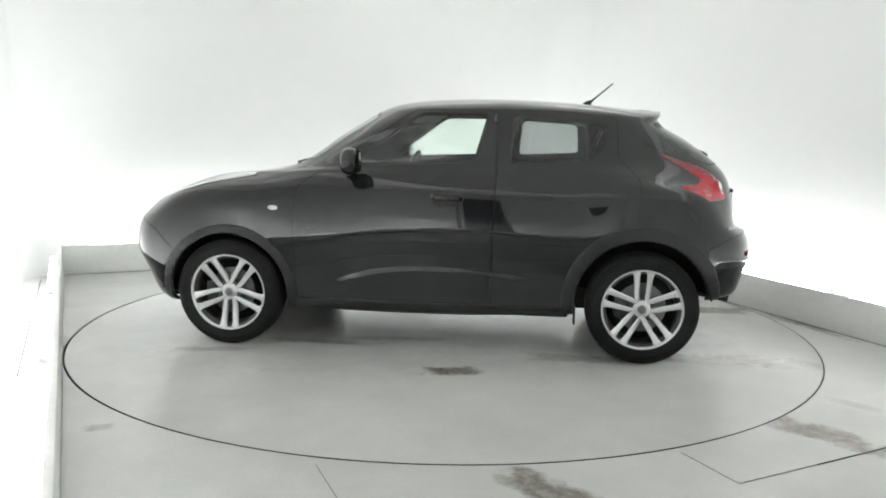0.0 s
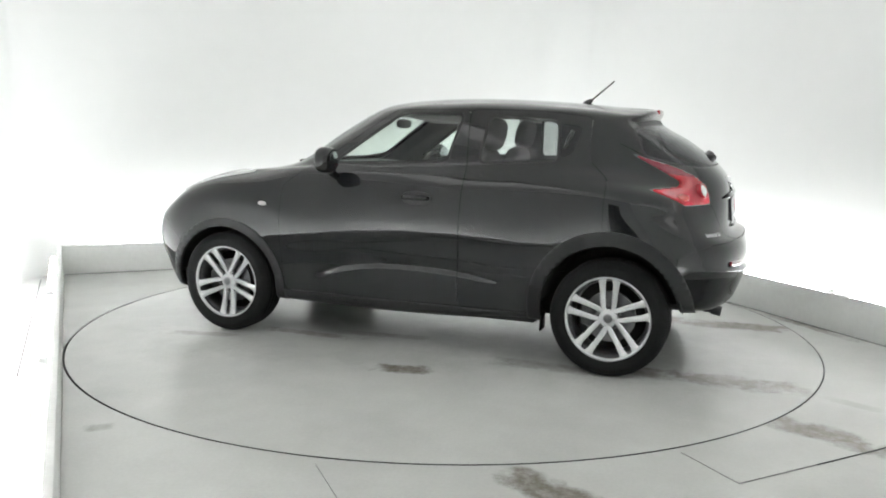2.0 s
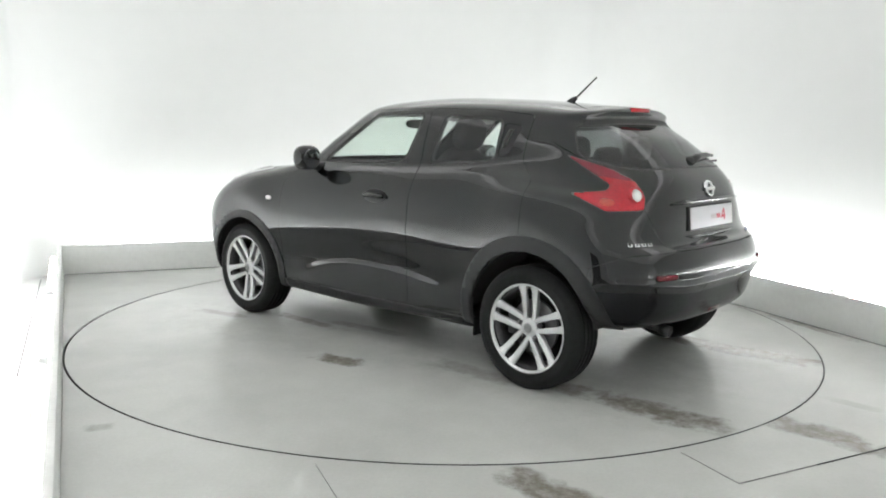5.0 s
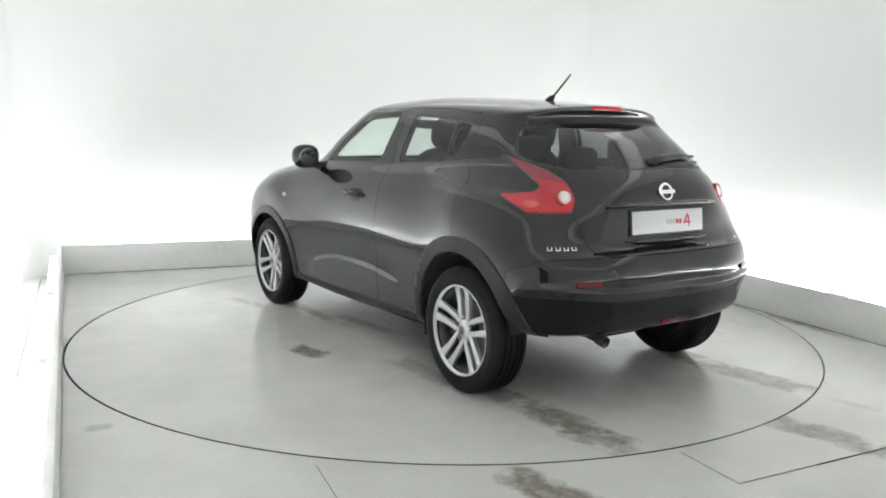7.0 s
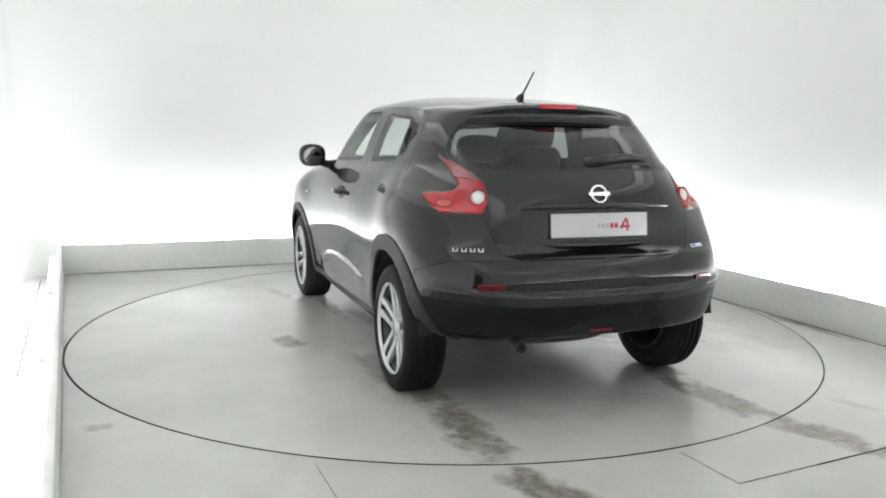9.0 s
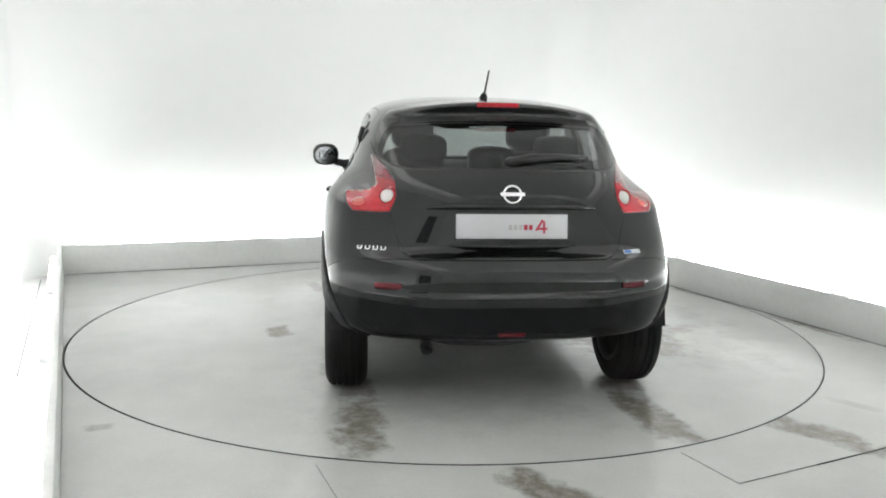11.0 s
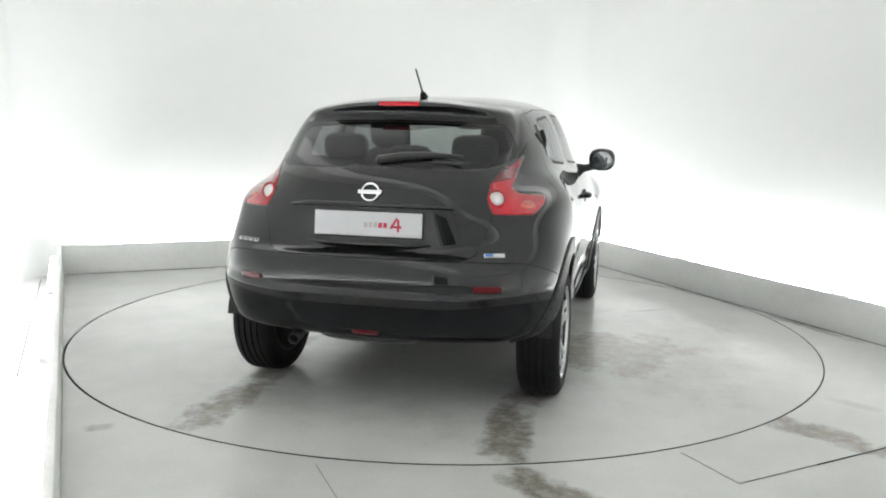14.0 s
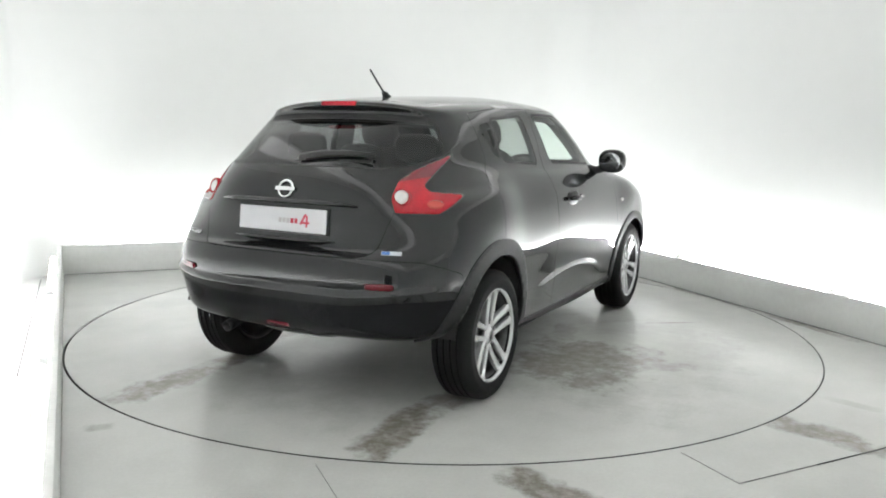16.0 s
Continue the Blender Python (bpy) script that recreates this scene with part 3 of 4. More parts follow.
def side_shape(pts, grow=0.0):
    return lambda P: np.maximum(poly_distance(P[:, 0], P[:, 2], pts) - grow, 0.35 - P[:, 1])


def ring(cx, cz, r):
    return lambda P: np.maximum(np.hypot(P[:, 0] - cx, P[:, 2] - cz) - r, 0.55 - P[:, 1])


def panel(name, faces, mat, parent, side, label="", t=0.008, push=0.0):
    """Makes faces of the half body into a mesh: side 1 left, -1 right, 0 both halves in one."""
    keep = sorted({i for f in faces for i in f})
    idx = {k: i for i, k in enumerate(keep)}
    pts = [VERTS[k][:3] for k in keep]
    fs = [tuple(idx[i] for i in f) for f in faces]
    vs, out = [], []
    if side >= 0:
        vs += pts
        out += fs
    if side <= 0:
        off = len(vs)
        twin = {}
        for i, p in enumerate(pts):
            if side == 0 and abs(p[1]) < 1e-5:
                twin[i] = i
            else:
                twin[i] = len(vs)
                vs.append((p[0], -p[1], p[2]))
        out += [tuple(twin[i] for i in reversed(f)) for f in fs]
    ob = part(name, (vs, out), mat, parent, label)
    if push:
        nr = [v.normal.copy() for v in ob.data.vertices]
        for v, n_ in zip(ob.data.vertices, nr):
            v.co += n_ * push
    if t:
        thick(ob, t)
    return ob


FRONT_GLASS = rounded([(.50, 1.150), (.085, 1.447), (-.315, 1.447), (-.245, 1.180)], .03)
REAR_GLASS = rounded([(-.462, 1.175), (-.492, 1.440), (-.90, 1.412), (-.915, 1.20)], .03)
HANDLE_PANEL = rounded([(-.935, 1.205), (-.925, 1.405), (-1.045, 1.385), (-1.005, 1.24)], .025)
FRONT_DOOR = rounded([(.83, .315), (.845, .70), (.83, 1.0), (.66, 1.125), (.52, 1.21), (.13, 1.478), (-.36, 1.485), (-.385, 1.1), (-.36, .318)], .04)
REAR_DOOR = rounded([(-.366, .318), (-.391, 1.1), (-.366, 1.485), (-.80, 1.476), (-1.09, 1.445), (-1.10, 1.20), (-1.22, 1.10), (-1.215, .76),
                     (-1.05, .68), (-.92, .50), (-.815, .32)], .03)
LAMP = rounded([(.68, 1.242), (1.0, 1.168), (1.14, 1.115), (1.20, 1.04), (1.185, .975), (.90, .972), (.68, 1.052), (.94, 1.066), (.965, 1.098), (.82, 1.172)], .012)


def scaled(pts):
    return [(a * 0.15, b * 0.13) for a, b in pts]


SCREEN = rounded(scaled([(-.3, 8.15), (1.6, 8.15), (2.55, 8.3), (2.35, 9.8), (-.3, 9.85)]), .02)
BACK_GLASS = rounded(scaled([(10.08, 8.5), (10.22, 9.25), (10.55, 9.70), (13.4, 9.75), (13.4, 8.05), (11.3, 8.05), (10.75, 8.2)]), .03)


def grid_shape(pts, grow=0.0):
    return lambda P: poly_distance(P[:, 3] * 0.15, P[:, 4] * 0.13, pts) - grow


def lamp_shape(grow=0.0):
    return lambda P: np.maximum(poly_distance(-P[:, 0] - P[:, 1], P[:, 2], LAMP) - grow, P[:, 0] + 1.1)


def tailgate_shape(grow=0.0):
    pts = rounded([(-.9, 1.5), (.70, 1.5), (.62, 1.22), (.545, 1.10), (.565, .98), (.515, .80), (.46, .775), (-.9, .775)], .04)
    return lambda P: np.maximum(poly_distance(P[:, 1], P[:, 2], pts) - grow, P[:, 0] + 1.25)


def rear_bumper_shape(grow=0.0):
    pts = [(-2.6, .1), (-2.6, .772), (-1.9, .772), (-1.78, .762), (-1.62, .70), (-1.60, .1)]
    return lambda P: poly_distance(P[:, 0], P[:, 2], pts) - grow


def bonnet_shape(grow=0.0):
    return lambda P: poly_distance(P[:, 3] * 0.15, P[:, 4] * 0.13, scaled([(-1, 6.2), (-1, 8.02), (3.4, 8.02), (4.2, 7.6), (4.0, 7.0), (2.0, 6.2)])) - grow


def front_bumper_shape(grow=0.0):
    pts = [(2.6, .1), (2.6, .80), (2.0, .80), (1.75, .72), (1.62, .60), (1.60, .1)]
    return lambda P: poly_distance(P[:, 0], P[:, 2], pts) - grow


def build_body():
    F = list(QUADS)
    _, F = split(F, ring(1.265, .335, .372))
    _, F = split(F, ring(-1.255, .358, .385))
    trim_f, F = split(F, ring(1.265, .335, .428))
    trim_r, F = split(F, ring(-1.255, .363, .462))
    pane_f, F = split(F, side_shape(FRONT_GLASS))
    seal_f, F = split(F, side_shape(FRONT_GLASS, .016))
    pane_r, F = split(F, side_shape(REAR_GLASS))
    seal_r, F = split(F, side_shape(REAR_GLASS, .014))
    hpanel, F = split(F, side_shape(HANDLE_PANEL))
    screen, F = split(F, grid_shape(SCREEN))
    screen_seal, F = split(F, grid_shape(SCREEN, .012))
    back, F = split(F, grid_shape(BACK_GLASS))
    back_seal, F = split(F, grid_shape(BACK_GLASS, .008))
    lip, F = split(F, lambda P: np.maximum(np.maximum(9.3 - P[:, 4], P[:, 4] - 10.04), 10.85 - P[:, 3]))
    lamp, F = split(F, lamp_shape())
    lamp_body, lamp_arm = split(lamp, lambda P: P[:, 2] - 1.128 - 0.25 * (P[:, 1] - 0.60))
    lamp_seal, F = split(F, lamp_shape(.005))
    WING = rounded([(1.76, .55), (1.56, .60), (1.34, .64), (1.12, .69), (1.13, .715), (1.34, .74), (1.54, .745), (1.72, .68)], .03)
    wing, F = split(F, lambda P: np.maximum(poly_distance(P[:, 0], P[:, 1], WING), 0.86 - P[:, 2]))
    g = 0.0011
    door_f, F = split(F, side_shape(FRONT_DOOR, -g))
    _, F = split(F, side_shape(FRONT_DOOR, g))
    door_r, F = split(F, side_shape(REAR_DOOR, -g))
    _, F = split(F, side_shape(REAR_DOOR, g))
    gate, F = split(F, tailgate_shape(-g))
    _, F = split(F, tailgate_shape(g))
    bumper, F = split(F, rear_bumper_shape(-g))
    # below the fold the bumper takes the shaded material
    low_bumper, bumper = split(bumper, lambda P: P[:, 2] - 0.556 - 0.03 * np.clip((P[:, 1] - 0.4) / 0.3, 0, 1))
    _, F = split(F, rear_bumper_shape(g))
    nose, F = split(F, front_bumper_shape(-g))
    _, F = split(F, front_bumper_shape(g))
    sill, F = split(F, lambda P: np.maximum(P[:, 2] - 0.312, np.abs(P[:, 0]) - 1.2))

    panel("body_shell", F, PAINT, car, 0, "glossy black painted body shell", 0.010)
    panel("front_bumper", nose, PAINT, car, 0, "", 0.010)
    bump = panel("rear_bumper", bumper, PAINT, car, 0, "", 0.010)
    panel("bumper_shade", low_bumper, SHADED_BUMPER, bump, 0, "lower part of the black bumper, with its shade in the material", 0.010, -0.0015)
    tail = panel("tailgate", gate, PAINT, car, 0, "", 0.010)
    panel("windscreen", screen, GLASS, car, 0, "clear windscreen", 0)
    panel("windscreen_seal", screen_seal, SEAL, car, 0, "", 0.006)
    panel("rear_window", back, DARK_GLASS, tail, 0, "tinted rear window", 0)
    panel("window_seal", back_seal, SEAL, tail, 0, "", 0.006)
    panel("roof_spoiler", lip, PLASTIC, tail, 0, "black roof spoiler edge over the rear window", 0.008, 0.001)
    doors = {}
    for side in (1, -1):
        d1 = panel("front_door", door_f, PAINT, car, side, "", 0.010)
        d2 = panel("rear_door", door_r, PAINT, car, side, "", 0.010)
        doors[side] = (d1, d2)
        panel("window_pane", pane_f, GLASS, d1, side, "greenish clear side window", 0)
        panel("window_seal", seal_f, SEAL, d1, side, "", 0.008)
        panel("window_pane", pane_r, SMOKE_GLASS if side > 0 else GREY_GLASS, d2, side, "lightly tinted side window" if side > 0 else "grey tinted side window", 0)
        panel("window_seal", seal_r, SEAL, d2, side, "", 0.008)
        panel("handle_panel", hpanel, PLASTIC, d2, side, "black panel with hidden door handle", 0.008, -0.004)
        panel("arch_trim", trim_f, PLASTIC, car, side, "matt black wheel arch trim", 0.02, 0.008)
        panel("arch_trim", trim_r, PLASTIC, car, side, "matt black wheel arch trim", 0.02, 0.008)
        panel("sill", sill, PLASTIC, car, side, "black plastic sill", 0.012, 0.004)
        lm = panel("tail_lamp", lamp_body, RED_LENS, car, side, "red boomerang tail lamp with white round", 0.02, 0.004)
        panel("lamp_arm", lamp_arm, RED_ARM, lm, side, "dark crimson upper arm of the lamp", 0.02, 0.004)
        panel("lamp_seal", lamp_seal, SEAL, lm, side, "", 0.01)
        panel("headlamp", wing, GLINT_LENS, car, side, "clear lamp on top of the wing with its white reflection painted in", 0.016, 0.009)
        # the round white inset and its rim
        c, n_ = on_rear(.572, 1.045)
        tail_inset(lm, c, n_, side)
        c, n_ = on_rear(.705, 1.012)
        c, n_ = Vector((c.x, c.y * side, c.z)), Vector((n_.x, n_.y * side, n_.z))
        disc_on("indicator_lens", c + n_ * 0.004, n_, [(0.0001, .006), (.02, .0055), (.026, .003), (.028, -.006)], AMBER_LENS, lm, "reddish indicator lens", 28, 1.5, 0.9)
    # cabin lining just inside the panels
    S = SURF - NRM * 0.035
    base = len(VERTS)
    lin = np.concatenate([S, ATTR.reshape(NV, NU, 5)[..., 3:]], -1).reshape(-1, 5)
    VERTS.extend(tuple(p) for p in lin)
    L = [tuple(base + i for i in f) for f in QUADS if VS[min(f) // NU] > 1.2]
    for fn in (ring(1.265, .335, .40), ring(-1.265, .335, .41), side_shape(FRONT_GLASS, .012), side_shape(REAR_GLASS, .010),
               grid_shape(SCREEN, .006), grid_shape(BACK_GLASS, .004)):
        _, L = split(L, fn)
    roof, L = split(L, lambda P: 9.85 - P[:, 4])
    panel("cabin_lining", L, TRIM, car, 0, "dark grey cabin lining", 0)
    panel("headliner", roof, HEADLINER, car, 0, "light grey cloth headliner", 0)
    return bump, tail, doors


def on_rear(y, z):
    """A point of the rear of the body and its outward normal."""
    P = SURF.reshape(-1, 3)
    d = np.hypot(P[:, 1] - abs(y), P[:, 2] - z) + np.where(P[:, 0] < -1.2, 0, 9)
    i = int(np.argmin(d))
    p, n_ = P[i].copy(), NRM.reshape(-1, 3)[i].copy()
    p[0] -= (n_[1] * (abs(y) - p[1]) + n_[2] * (z - p[2])) / n_[0]
    p[1], p[2] = abs(y), z
    if y < 0:
        p[1], n_[1] = -p[1], -n_[1]
    return Vector(p), Vector(n_)


def on_side(x, z):
    P = SURF.reshape(-1, 3)
    d = np.hypot(P[:, 0] - x, P[:, 2] - z) + np.where(P[:, 1] > 0.4, 0, 9)
    i = int(np.argmin(d))
    return Vector((x, P[i][1], z)), Vector(NRM.reshape(-1, 3)[i])


def facing(c, n_):
    """A pose at c whose z axis is n_ and whose y axis points up."""
    zz = n_.normalized()
    xx = Vector((0, 0, 1)).cross(zz).normalized()
    yy = zz.cross(xx)
    m = Matrix((xx, yy, zz)).transposed().to_4x4()
    m.translation = c
    return m


def disc_on(name, c, n_, profile, mat, parent, label="", n=32, sx=1.0, sy=1.0):
    vs, fs = lathe(profile, n, closed=False)
    m = facing(c, n_) @ Matrix.Diagonal((sx, sy, 1, 1))
    return part(name, ([m @ Vector((v[0], v[2], v[1])) for v in vs], [tuple(reversed(f)) for f in fs]), mat, parent, label)


def tail_inset(lm, c, n_, side):
    if side < 0:
        c, n_ = Vector((c.x, -c.y, c.z)), Vector((n_.x, -n_.y, n_.z))
    aim = (n_ + Vector((-0.8, 0, 0))).normalized()
    disc_on("reversing_lens", c + aim * 0.006, aim, [(0.0001, .018), (.014, .017), (.026, .012), (.034, .003), (.036, -.01)], WHITE_LENS, lm, "round clear reversing lens")
    disc_on("lens_rim", c + aim * 0.006, aim, [(.034, -.006), (.035, .011), (.040, .011), (.044, .002), (.046, -.012)], RED_LENS, lm, "glossy red ring round the lens")


BUMPER, TAILGATE, DOORS = build_body()


def wheel_parts(turn):
    """One wheel; its axle along y, outside towards +y."""
    w = part("wheel", lathe([(.225, -.10), (.225, .075), (.218, .075), (.205, .04), (.20, -.09), (.215, -.10)], 64), DARK_METAL, None)
    hw = .1075
    prof = [(.218, -.09), (.235, -.105), (.262, -hw), (.292, -hw + .002), (.316, -.094), (.329, -.078)]
    for y0 in (-.052, -.018, .018, .052):
        prof += [(.332, y0 - .006), (.323, y0 - .004), (.323, y0 + .004), (.332, y0 + .006)]
    prof += [(.329, .078), (.316, .094), (.292, hw - .002), (.285, hw + .001), (.278, hw), (.262, hw), (.243, .105), (.238, .096), (.222, .085)]
    part("tyre", lathe(prof, 96), RUBBER, w, "black road tyre with worn tread").data.set_sharp_from_angle(angle=radians(40))
    # outer lip
    part("rim", lathe([(.238, .085), (.241, .097), (.236, .102), (.230, .100), (.224, .088), (.221, .07), (.226, .065)], 96), ALLOY, w, "silver alloy rim")
    for k in range(5):
        for s in (-1, 1):
            a = radians(turn + 72 * k)
            vs, fs = [], []
            for r, lat, wd, y, th in ((.030, .024, .013, .070, .035), (.09, .0315, .0150, .074, .032), (.15, .0350, .0160, .080, .028), (.20, .0385, .0185, .088, .024), (.229, .042, .031, .092, .018)):
                for lx, yy in ((-wd, y - th), (-wd, y - .006), (-wd * .55, y), (wd * .55, y), (wd, y - .006), (wd, y - th)):
                    vs.append((lat * s + lx, yy, r))
            for i in range(4):
                for q in range(6):
                    u = (q + 1) % 6
                    fs.append((i * 6 + q, i * 6 + u, (i + 1) * 6 + u, (i + 1) * 6 + q))
            fs += [tuple(range(5, -1, -1)), tuple(range(24, 30))]
            m = Matrix.Rotation(a, 4, "Y")
            sp = part("spoke", ([m @ Vector(v) for v in vs], fs), ALLOY, w)
            sp.data.set_sharp_from_angle(angle=radians(35))
    part("hub", lathe([(.0001, .082), (.028, .081), (.031, .076), (.036, .072), (.048, .070), (.054, .06), (.054, .03), (.0001, .03)], 40, closed=False), ALLOY, w)
    part("hub_cap", lathe([(.0001, .086), (.02, .0855), (.026, .083), (.0275, .078)], 32, closed=False), STEEL, w, "round silver centre cap")
    for k in range(5):
        a = radians(turn + 72 * k)
        c = Vector((.066 * math.sin(a), 0, .066 * math.cos(a)))
        part("wheel_nut", tube([c + Vector((0, .05, 0)), c + Vector((0, .071, 0))], .011, 6), STEEL, w)
    part("brake_disc", lathe([(.07, .0), (.145, .0), (.145, .02), (.07, .02)], 48), STEEL, w, "grey steel brake disc").data.set_sharp_from_angle(angle=radians(30))
    bm = bmesh.new()
    box(bm, (.07, -.04, -.06), (.16, .045, .06), .012)
    part("brake_caliper", bm, DARK_METAL, w)
    part("back_plate", lathe([(.0001, -.06), (.205, -.06), (.205, -.05), (.0001, -.05)], 40, closed=False), WELL, w)
    return w


def build_wheels():
    left = wheel_parts(0)
    other = wheel_parts(36)
    y = .766
    for w in (left, other):
        w.parent = car
    left.matrix_basis = pose(-1.265, y, .333)
    other.matrix_basis = pose(1.265, y, .333)
    copy_thing(left, pose(-1.265, -y, .333, 0, 0, 180))
    copy_thing(other, pose(1.265, -y, .333, 0, 0, 180))
    for x, r in ((1.265, .385), (-1.265, .40)):
        for s in (1, -1):
            vs, fs = [], []
            n = 28
            for i in range(n + 1):
                a = radians(8 + 164 * i / n)
                for yy, rr in ((.845, r), (.50, r), (.50, .02)):
                    vs.append((x + rr * math.cos(a), yy * s, .335 + rr * math.sin(a)))
            for i in range(n):
                for q in range(2):
                    f = (i * 3 + q, i * 3 + q + 1, i * 3 + q + 4, i * 3 + q + 3)
                    fs.append(f if s > 0 else f[::-1])
            part("wheel_liner", (vs, fs), WELL, car)
    # floor pan, axle and exhaust
    bm = bmesh.new()
    box(bm, (-1.20, -.62, .27), (1.80, .62, .36), .03)
    box(bm, (-1.72, -.46, .36), (-1.1, .46, .45), .03)
    box(bm, (-.84, -.80, .25), (.84, .80, .33), .02)
    part("floor_pan", bm, WELL, car, "dark underbody")
    part("rear_axle", tube([(-1.2, -.66, .30), (-1.12, -.45, .27), (-1.12, .45, .27), (-1.2, .66, .30)], .035), DARK_METAL, car)
    part("silencer", rounded_block(-1.58, .08, .36, .22, .60, .14, 3), DARK_METAL, car)
    ex = part("exhaust_pipe", tube([(-1.55, .34, .36), (-1.72, .39, .355), (-1.78, .39, .347), (-1.80, .39, .345)], .022, 14), DARK_METAL, car)
    vs, fs = lathe([(.023, 0), (.028, 0), (.029, .055), (.025, .055), (.024, .02)], 24)
    m = pose(-1.79, .39, .346, 0, 0, 90) @ pose(0, 0, 0, -10, 0, 0)
    part("exhaust_tip", ([m @ Vector(v) for v in vs], fs), DARK_METAL, ex, "dull steel exhaust tip")
    for s in (1, -1):
        bm = bmesh.new()
        box(bm, (-.88, .72 * s, .215), (-.868, .82 * s, .32), .004)
        part("mud_flap", bm, RUBBER, car)


build_wheels()


def build_details():
    for side in (1, -1):
        d1, d2 = DOORS[side]
        flip = Matrix.Diagonal((1, side, 1, 1))

        def put(name, data, mat, parent, label=""):
            vs, fs = data
            vs = [flip @ Vector(v) for v in vs]
            return part(name, (vs, fs if side > 0 else [tuple(reversed(f)) for f in fs]), mat, parent, label)
        # door mirror
        mr = put("door_mirror", rounded_block(.465, .925, 1.166, .115, .185, .158, 2.6), PAINT, d1, "black door mirror")
        put("mirror_stalk", tube([(.51, .745, 1.10), (.51, .80, 1.10), (.49, .86, 1.115)], [.035, .028, .025]), PLASTIC, mr)
        vs, fs = lathe([(.0001, .0), (.056, 0), (.063, .006)], 32, closed=False)
        pts = [(.406 + v[1] * .5 - (v[0] * 0.12), .927 + v[0] * 1.12, 1.162 + v[2] * .98) for v in vs]
        put("mirror_glass", (pts, fs), MIRROR, mr, "mirror glass")
        # door handle with its cup
        c, n_ = on_side(-.105, .95)
        cup = rounded_block(c.x, c.y - .002, c.z, .19, .02, .09, 2.4)
        put("handle_cup", cup, SEAL, d1)
        put("door_handle", tube([(c.x + .085, c.y + .01, c.z + .006), (c.x + .06, c.y + .032, c.z + .010), (c.x - .05, c.y + .034, c.z + .008), (c.x - .085, c.y + .012, c.z + .004)], [.012, .016, .016, .012], 12), PAINT, d1, "black door handle")
        c, n_ = on_side(-.975, 1.31)
        put("door_handle", tube([(c.x + .03, c.y + .004, c.z - .06), (c.x + .005, c.y + .012, c.z), (c.x - .02, c.y - .004, c.z + .055)], .012, 8), SEAL, d2, "hidden black door handle")
        # side indicator
        c, n_ = on_side(.966, .872)
        put("side_indicator", rounded_block(c.x, c.y, c.z, .062, .016, .030, 2.2, 20, 12), WHITE_LENS, car, "clear oval side indicator")
        # bumper reflector
        c, n_ = on_rear(.577, .655)
        mm = facing(c + n_ * 0.003, n_)
        vs, fs = rounded_block(0, 0, 0, .135, .030, .014, 5, 20, 10)
        put("reflector", ([mm @ Vector(v) for v in vs], fs), RED_DARK, BUMPER, "red bumper reflector")
    # number plate: plain white with bars
    c, n_ = on_rear(0, .92)
    n_ = Vector((-1, 0, 0.10)).normalized()
    mm = facing(Vector((-1.868, .003, .922)), n_)
    bm = bmesh.new()
    box(bm, (-.262, -.0565, -.012), (.262, .0565, -.003), .003, mm)
    plate = part("number_plate", bm, PLATE_WHITE, TAILGATE, "white number plate with grey and red bars")
    bm = bmesh.new()
    box(bm, (-.27, -.064, -.02), (.27, .064, -.008), .004, mm)
    part("plate_holder", bm, PLASTIC, TAILGATE)
    x0 = -.018
    for i in range(5):
        bm = bmesh.new()
        box(bm, (x0 + i * .024, -.016, -.004), (x0 + i * .024 + .018, .008, -.0015), .001, mm)
        part("plate_bar", bm, PLATE_GREY if i < 3 else PLATE_RED, plate)
    for x, y, l, turn in ((.128, .006, .030, 58), (.140, -.010, .026, 0), (.150, -.004, .028, 90)):
        bm = bmesh.new()
        box(bm, (-l, -.0055, -.004), (l, .0055, -.001), .001, mm @ pose(x, y, 0, 0, 0, turn))
        part("plate_bar", bm, PLATE_RED, plate)
    # tailgate ledge above the plate
    part("plate_ledge", tube([(-1.826, .40, 1.003), (-1.846, .30, 1.010), (-1.858, 0, 1.012), (-1.846, -.30, 1.010), (-1.826, -.40, 1.003)], [.005, .011, .012, .011, .005], 10), PAINT, TAILGATE)
    part("plate_lip", tube([(-1.858, .30, .832), (-1.872, .22, .830), (-1.880, 0, .829), (-1.872, -.22, .830), (-1.858, -.30, .832)], [.003, .008, .009, .008, .003], 10), PAINT, TAILGATE)
    # round badge with a bar
    c, n_ = on_rear(0, 1.065)
    disc_on("badge_ring", c + n_ * .004, n_, [(.034, -.006), (.035, .006), (.040, .009), (.046, .006), (.047, -.006)], CHROME, TAILGATE, "plain chrome ring badge", 40)
    bm = bmesh.new()
    box(bm, (-.058, -.010, 0), (.058, .010, .010), .003, facing(c + n_ * .004, n_))
    part("badge_bar", bm, CHROME, TAILGATE)
    # chrome lettering as bars
    for i in range(4):
        c, n_ = on_rear(.702 - i * .036, .81)
        mm = facing(c + n_ * .002, n_)
        bm = bmesh.new()
        for x0, y0, x1, y1 in ((-.013, -.010, -.008, .010), (.007, -.010, .012, .010), (-.0078, -.010, .0068, -.005)):
            box(bm, (x0, y0, -.003), (x1, y1, .003), .001, mm)
        part("lettering_bar", bm, CHROME, TAILGATE)
    c, n_ = on_rear(-.59, .797)
    mm = facing(c + n_ * .002, n_)
    bm = bmesh.new()
    box(bm, (-.047, -.010, -.003), (.047, .010, .002), .001, mm)
    mark = part("trim_mark", bm, PLATE_WHITE, BUMPER, "small pale badge with a blue field")
    bm = bmesh.new()
    box(bm, (-.044, -.008, .0005), (-.006, .008, .003), .0005, mm)
    part("blue_field", bm, BLUE, mark)
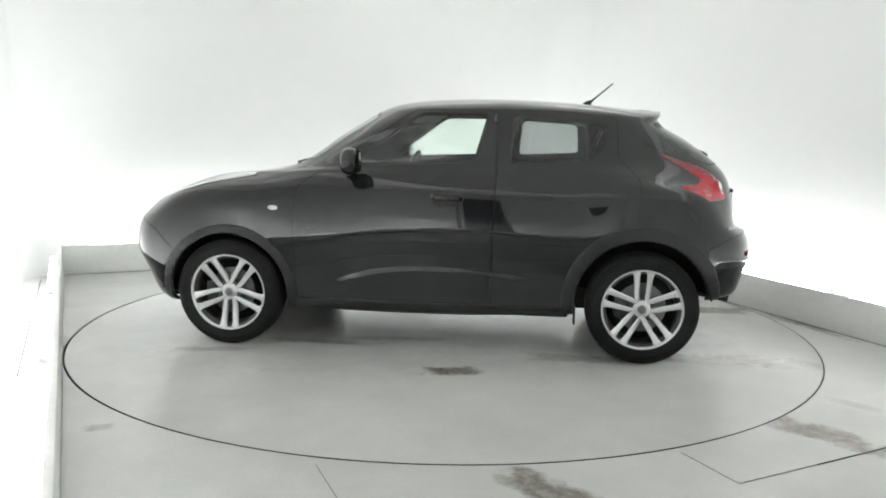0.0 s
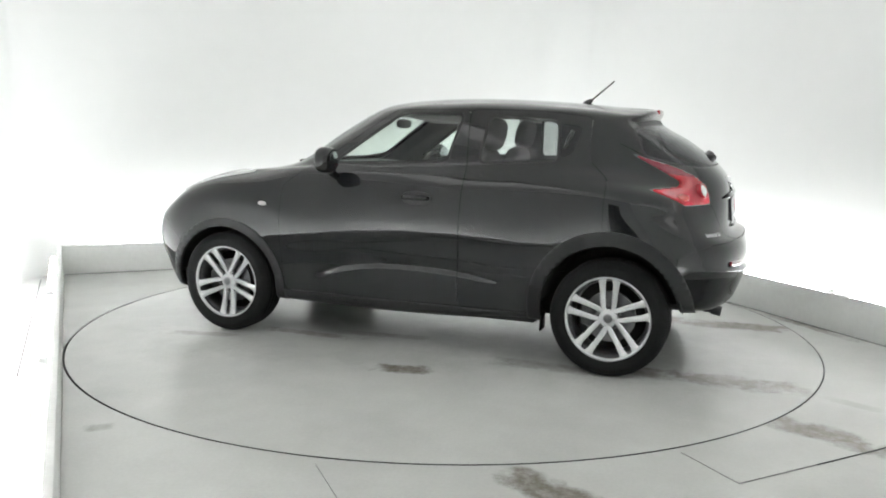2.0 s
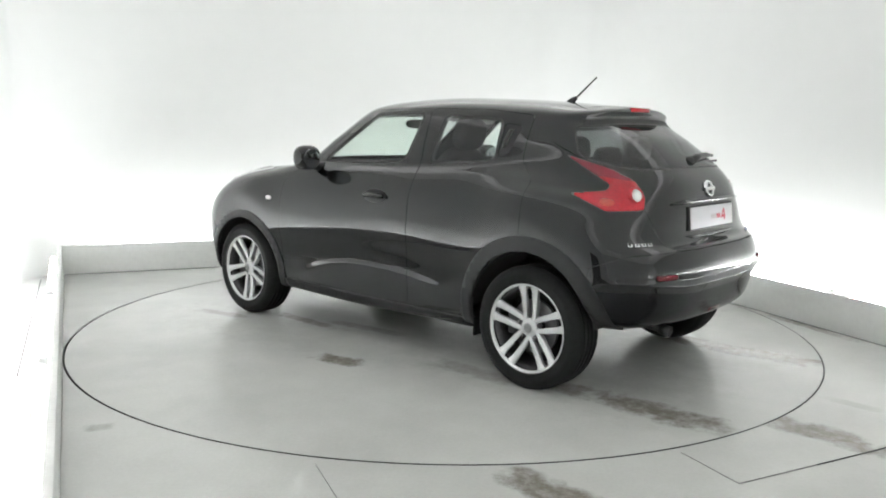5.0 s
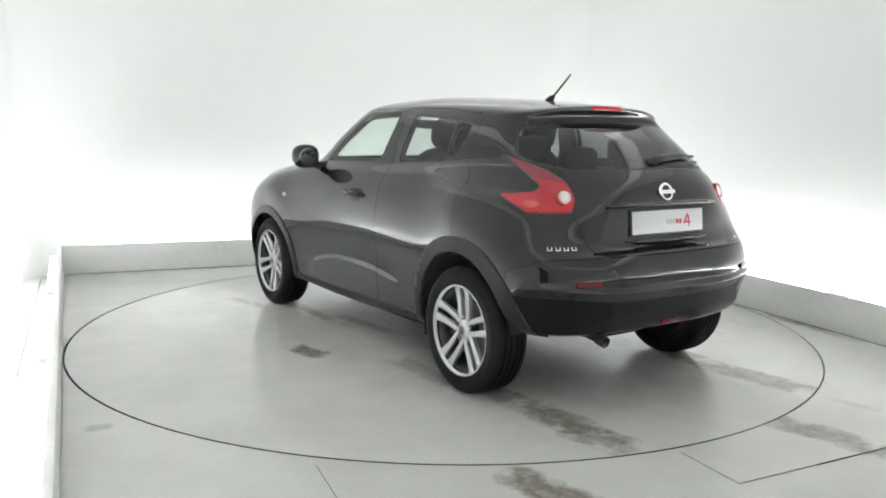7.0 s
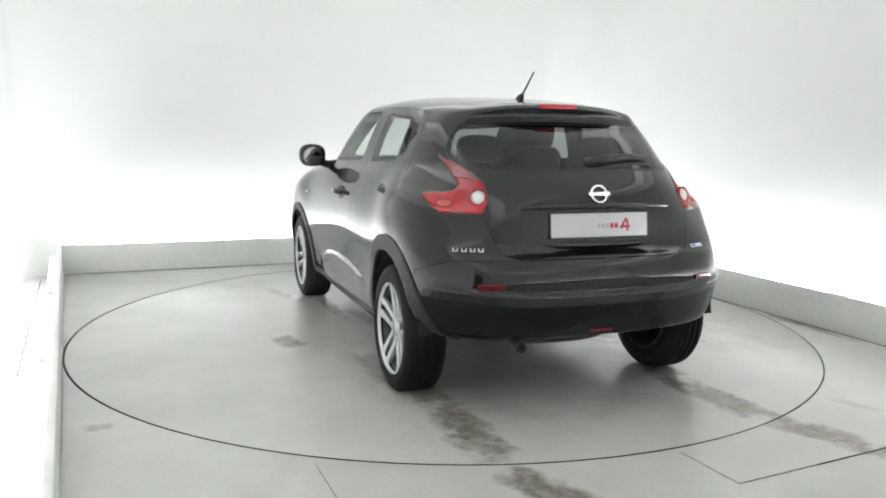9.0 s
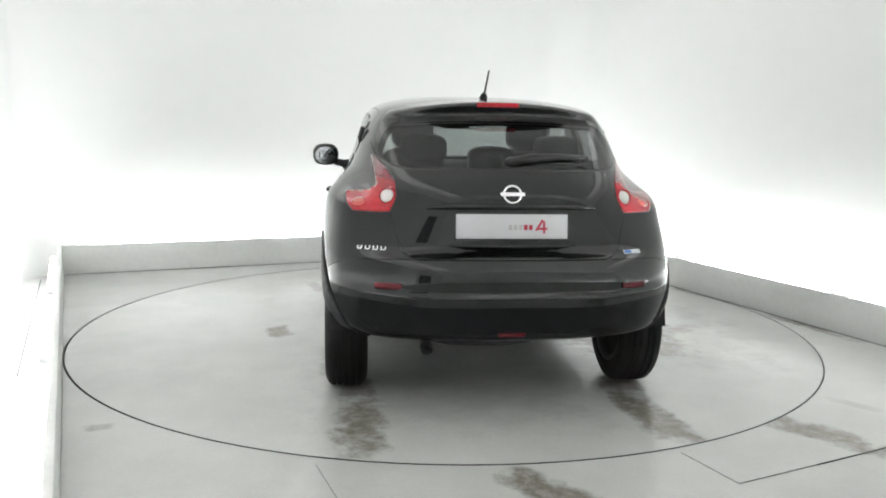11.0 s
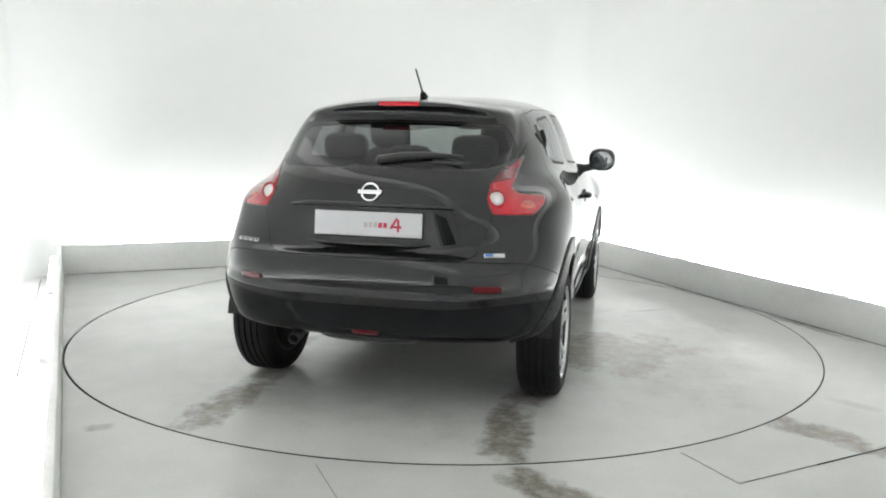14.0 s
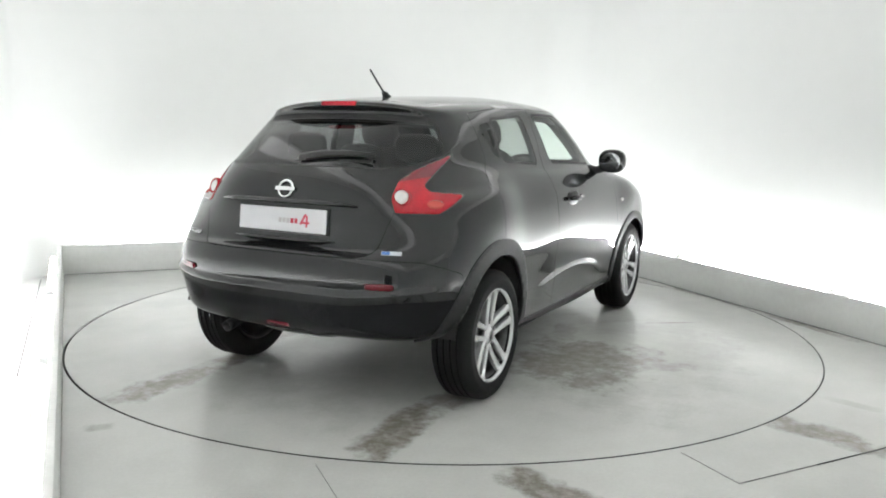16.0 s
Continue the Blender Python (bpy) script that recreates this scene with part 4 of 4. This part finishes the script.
    # brake light in the roof edge, fog lamp low in the bumper
    bm = bmesh.new()
    box(bm, (-1.403, -.110, 1.474), (-1.386, .110, 1.500), .007)
    part("brake_light", bm, RED_LENS, TAILGATE, "red high brake light")
    c, n_ = on_rear(0, .415)
    bm = bmesh.new()
    box(bm, (-.065, -.013, -.02), (.065, .013, .004), .005, facing(c, n_))
    part("fog_lamp", bm, RED_DARK, BUMPER, "small red fog lamp")
    # rear wiper
    w = part("rear_wiper", rounded_block(-1.705, -.02, 1.212, .06, .07, .05, 2.4), SEAL, TAILGATE, "black rear wiper")
    part("wiper_arm", tube([(-1.725, -.01, 1.215), (-1.705, -.12, 1.232), (-1.685, -.26, 1.240), (-1.665, -.40, 1.235)], [.020, .020, .015, .007], 10), SEAL, w)
    part("wiper_blade", tube([(-1.72, .03, 1.195), (-1.71, -.15, 1.200), (-1.69, -.40, 1.205)], [.006, .009, .006], 8), SEAL, w)
    # aerial
    a = part("aerial", tube([(-.925, 0, 1.530), (-.945, 0, 1.552), (-.965, 0, 1.563)], [.028, .018, .010], 14), SEAL, car, "black roof aerial")
    part("aerial_rod", tube([(-.955, 0, 1.556), (-1.10, 0, 1.680)], [.006, .0045], 8), SEAL, a)
    # bonnet top vent strip and wipers at the screen
    part("wiper", tube([(.93, .45, 1.135), (.95, .1, 1.145), (.97, -.2, 1.142)], .008, 8), SEAL, car)

    # cabin
    def seat(y):
        s = part("front_seat", rounded_block(.02, y, .60, .52, .50, .20, 4), CLOTH, car, "dark cloth front seat")
        vs, fs = rounded_block(0, 0, 0, .15, .48, .66, 3.2)
        m = Matrix.Translation((-.30, y, .93)) @ Matrix.Rotation(radians(-17), 4, "Y")
        part("backrest", ([m @ Vector(v) for v in vs], fs), CLOTH, s)
        vs, fs = rounded_block(0, 0, 0, .11, .26, .20, 3)
        m = Matrix.Translation((-.43, y, 1.335)) @ Matrix.Rotation(radians(-12), 4, "Y")
        part("headrest", ([m @ Vector(v) for v in vs], fs), CLOTH, s)
        for dy in (-.06, .06):
            part("headrest_post", tube([(-.41, y + dy, 1.20), (-.425, y + dy, 1.28)], .007, 8), CHROME, s)
    seat(.36)
    seat(-.36)
    b = part("rear_bench", rounded_block(-.78, 0, .60, .50, 1.26, .20, 4), CLOTH, car, "dark cloth rear bench")
    vs, fs = rounded_block(0, 0, 0, .15, 1.26, .58, 4)
    m = Matrix.Translation((-1.10, 0, .88)) @ Matrix.Rotation(radians(-18), 4, "Y")
    part("backrest", ([m @ Vector(v) for v in vs], fs), CLOTH, b)
    for y, h in ((.36, 1.26), (-.36, 1.26), (0, 1.20)):
        part("headrest", rounded_block(-1.20, y, h, .09, .25, .15, 3.2), CLOTH, b)
    part("dashboard", rounded_block(.72, 0, .98, .42, 1.32, .30, 4), TRIM, car, "dark grey dashboard")
    vs, fs = [], []
    sw = Matrix.Translation((.34, -.36, 1.03)) @ Matrix.Rotation(radians(65), 4, "Y")
    n, k = 36, 8
    for i in range(n):
        a = 2 * math.pi * i / n
        for j in range(k):
            c = 2 * math.pi * j / k
            r = .178 + .014 * math.cos(c)
            vs.append(sw @ Vector((r * math.cos(a), r * math.sin(a), .014 * math.sin(c))))
    for i in range(n):
        for j in range(k):
            fs.append((i * k + j, ((i + 1) % n) * k + j, ((i + 1) % n) * k + (j + 1) % k, i * k + (j + 1) % k))
    st = part("steering_wheel", (vs, fs), TRIM, car)
    part("steering_column", tube([(.34, -.36, 1.03), (.60, -.36, .92)], .035), TRIM, st)
    part("rear_view_mirror", rounded_block(.36, 0, 1.395, .03, .24, .065, 3), SEAL, car)


build_details()


# ------------------------------------------------------------------ movement
def motions():
    rows, deck = [], []
    for i in range(33):
        t = i * 0.5
        turn = START + RATE * t
        m = pose(AXIS.x, AXIS.y, 0, 0, 0, turn)
        rows.append((t, m @ pose(0.0046, -0.0892, 0)))
        deck.append((t, pose(HUB.x, HUB.y, 0, 0, 0, turn)))
    walk(car, rows)
    walk(table, deck)


motions()
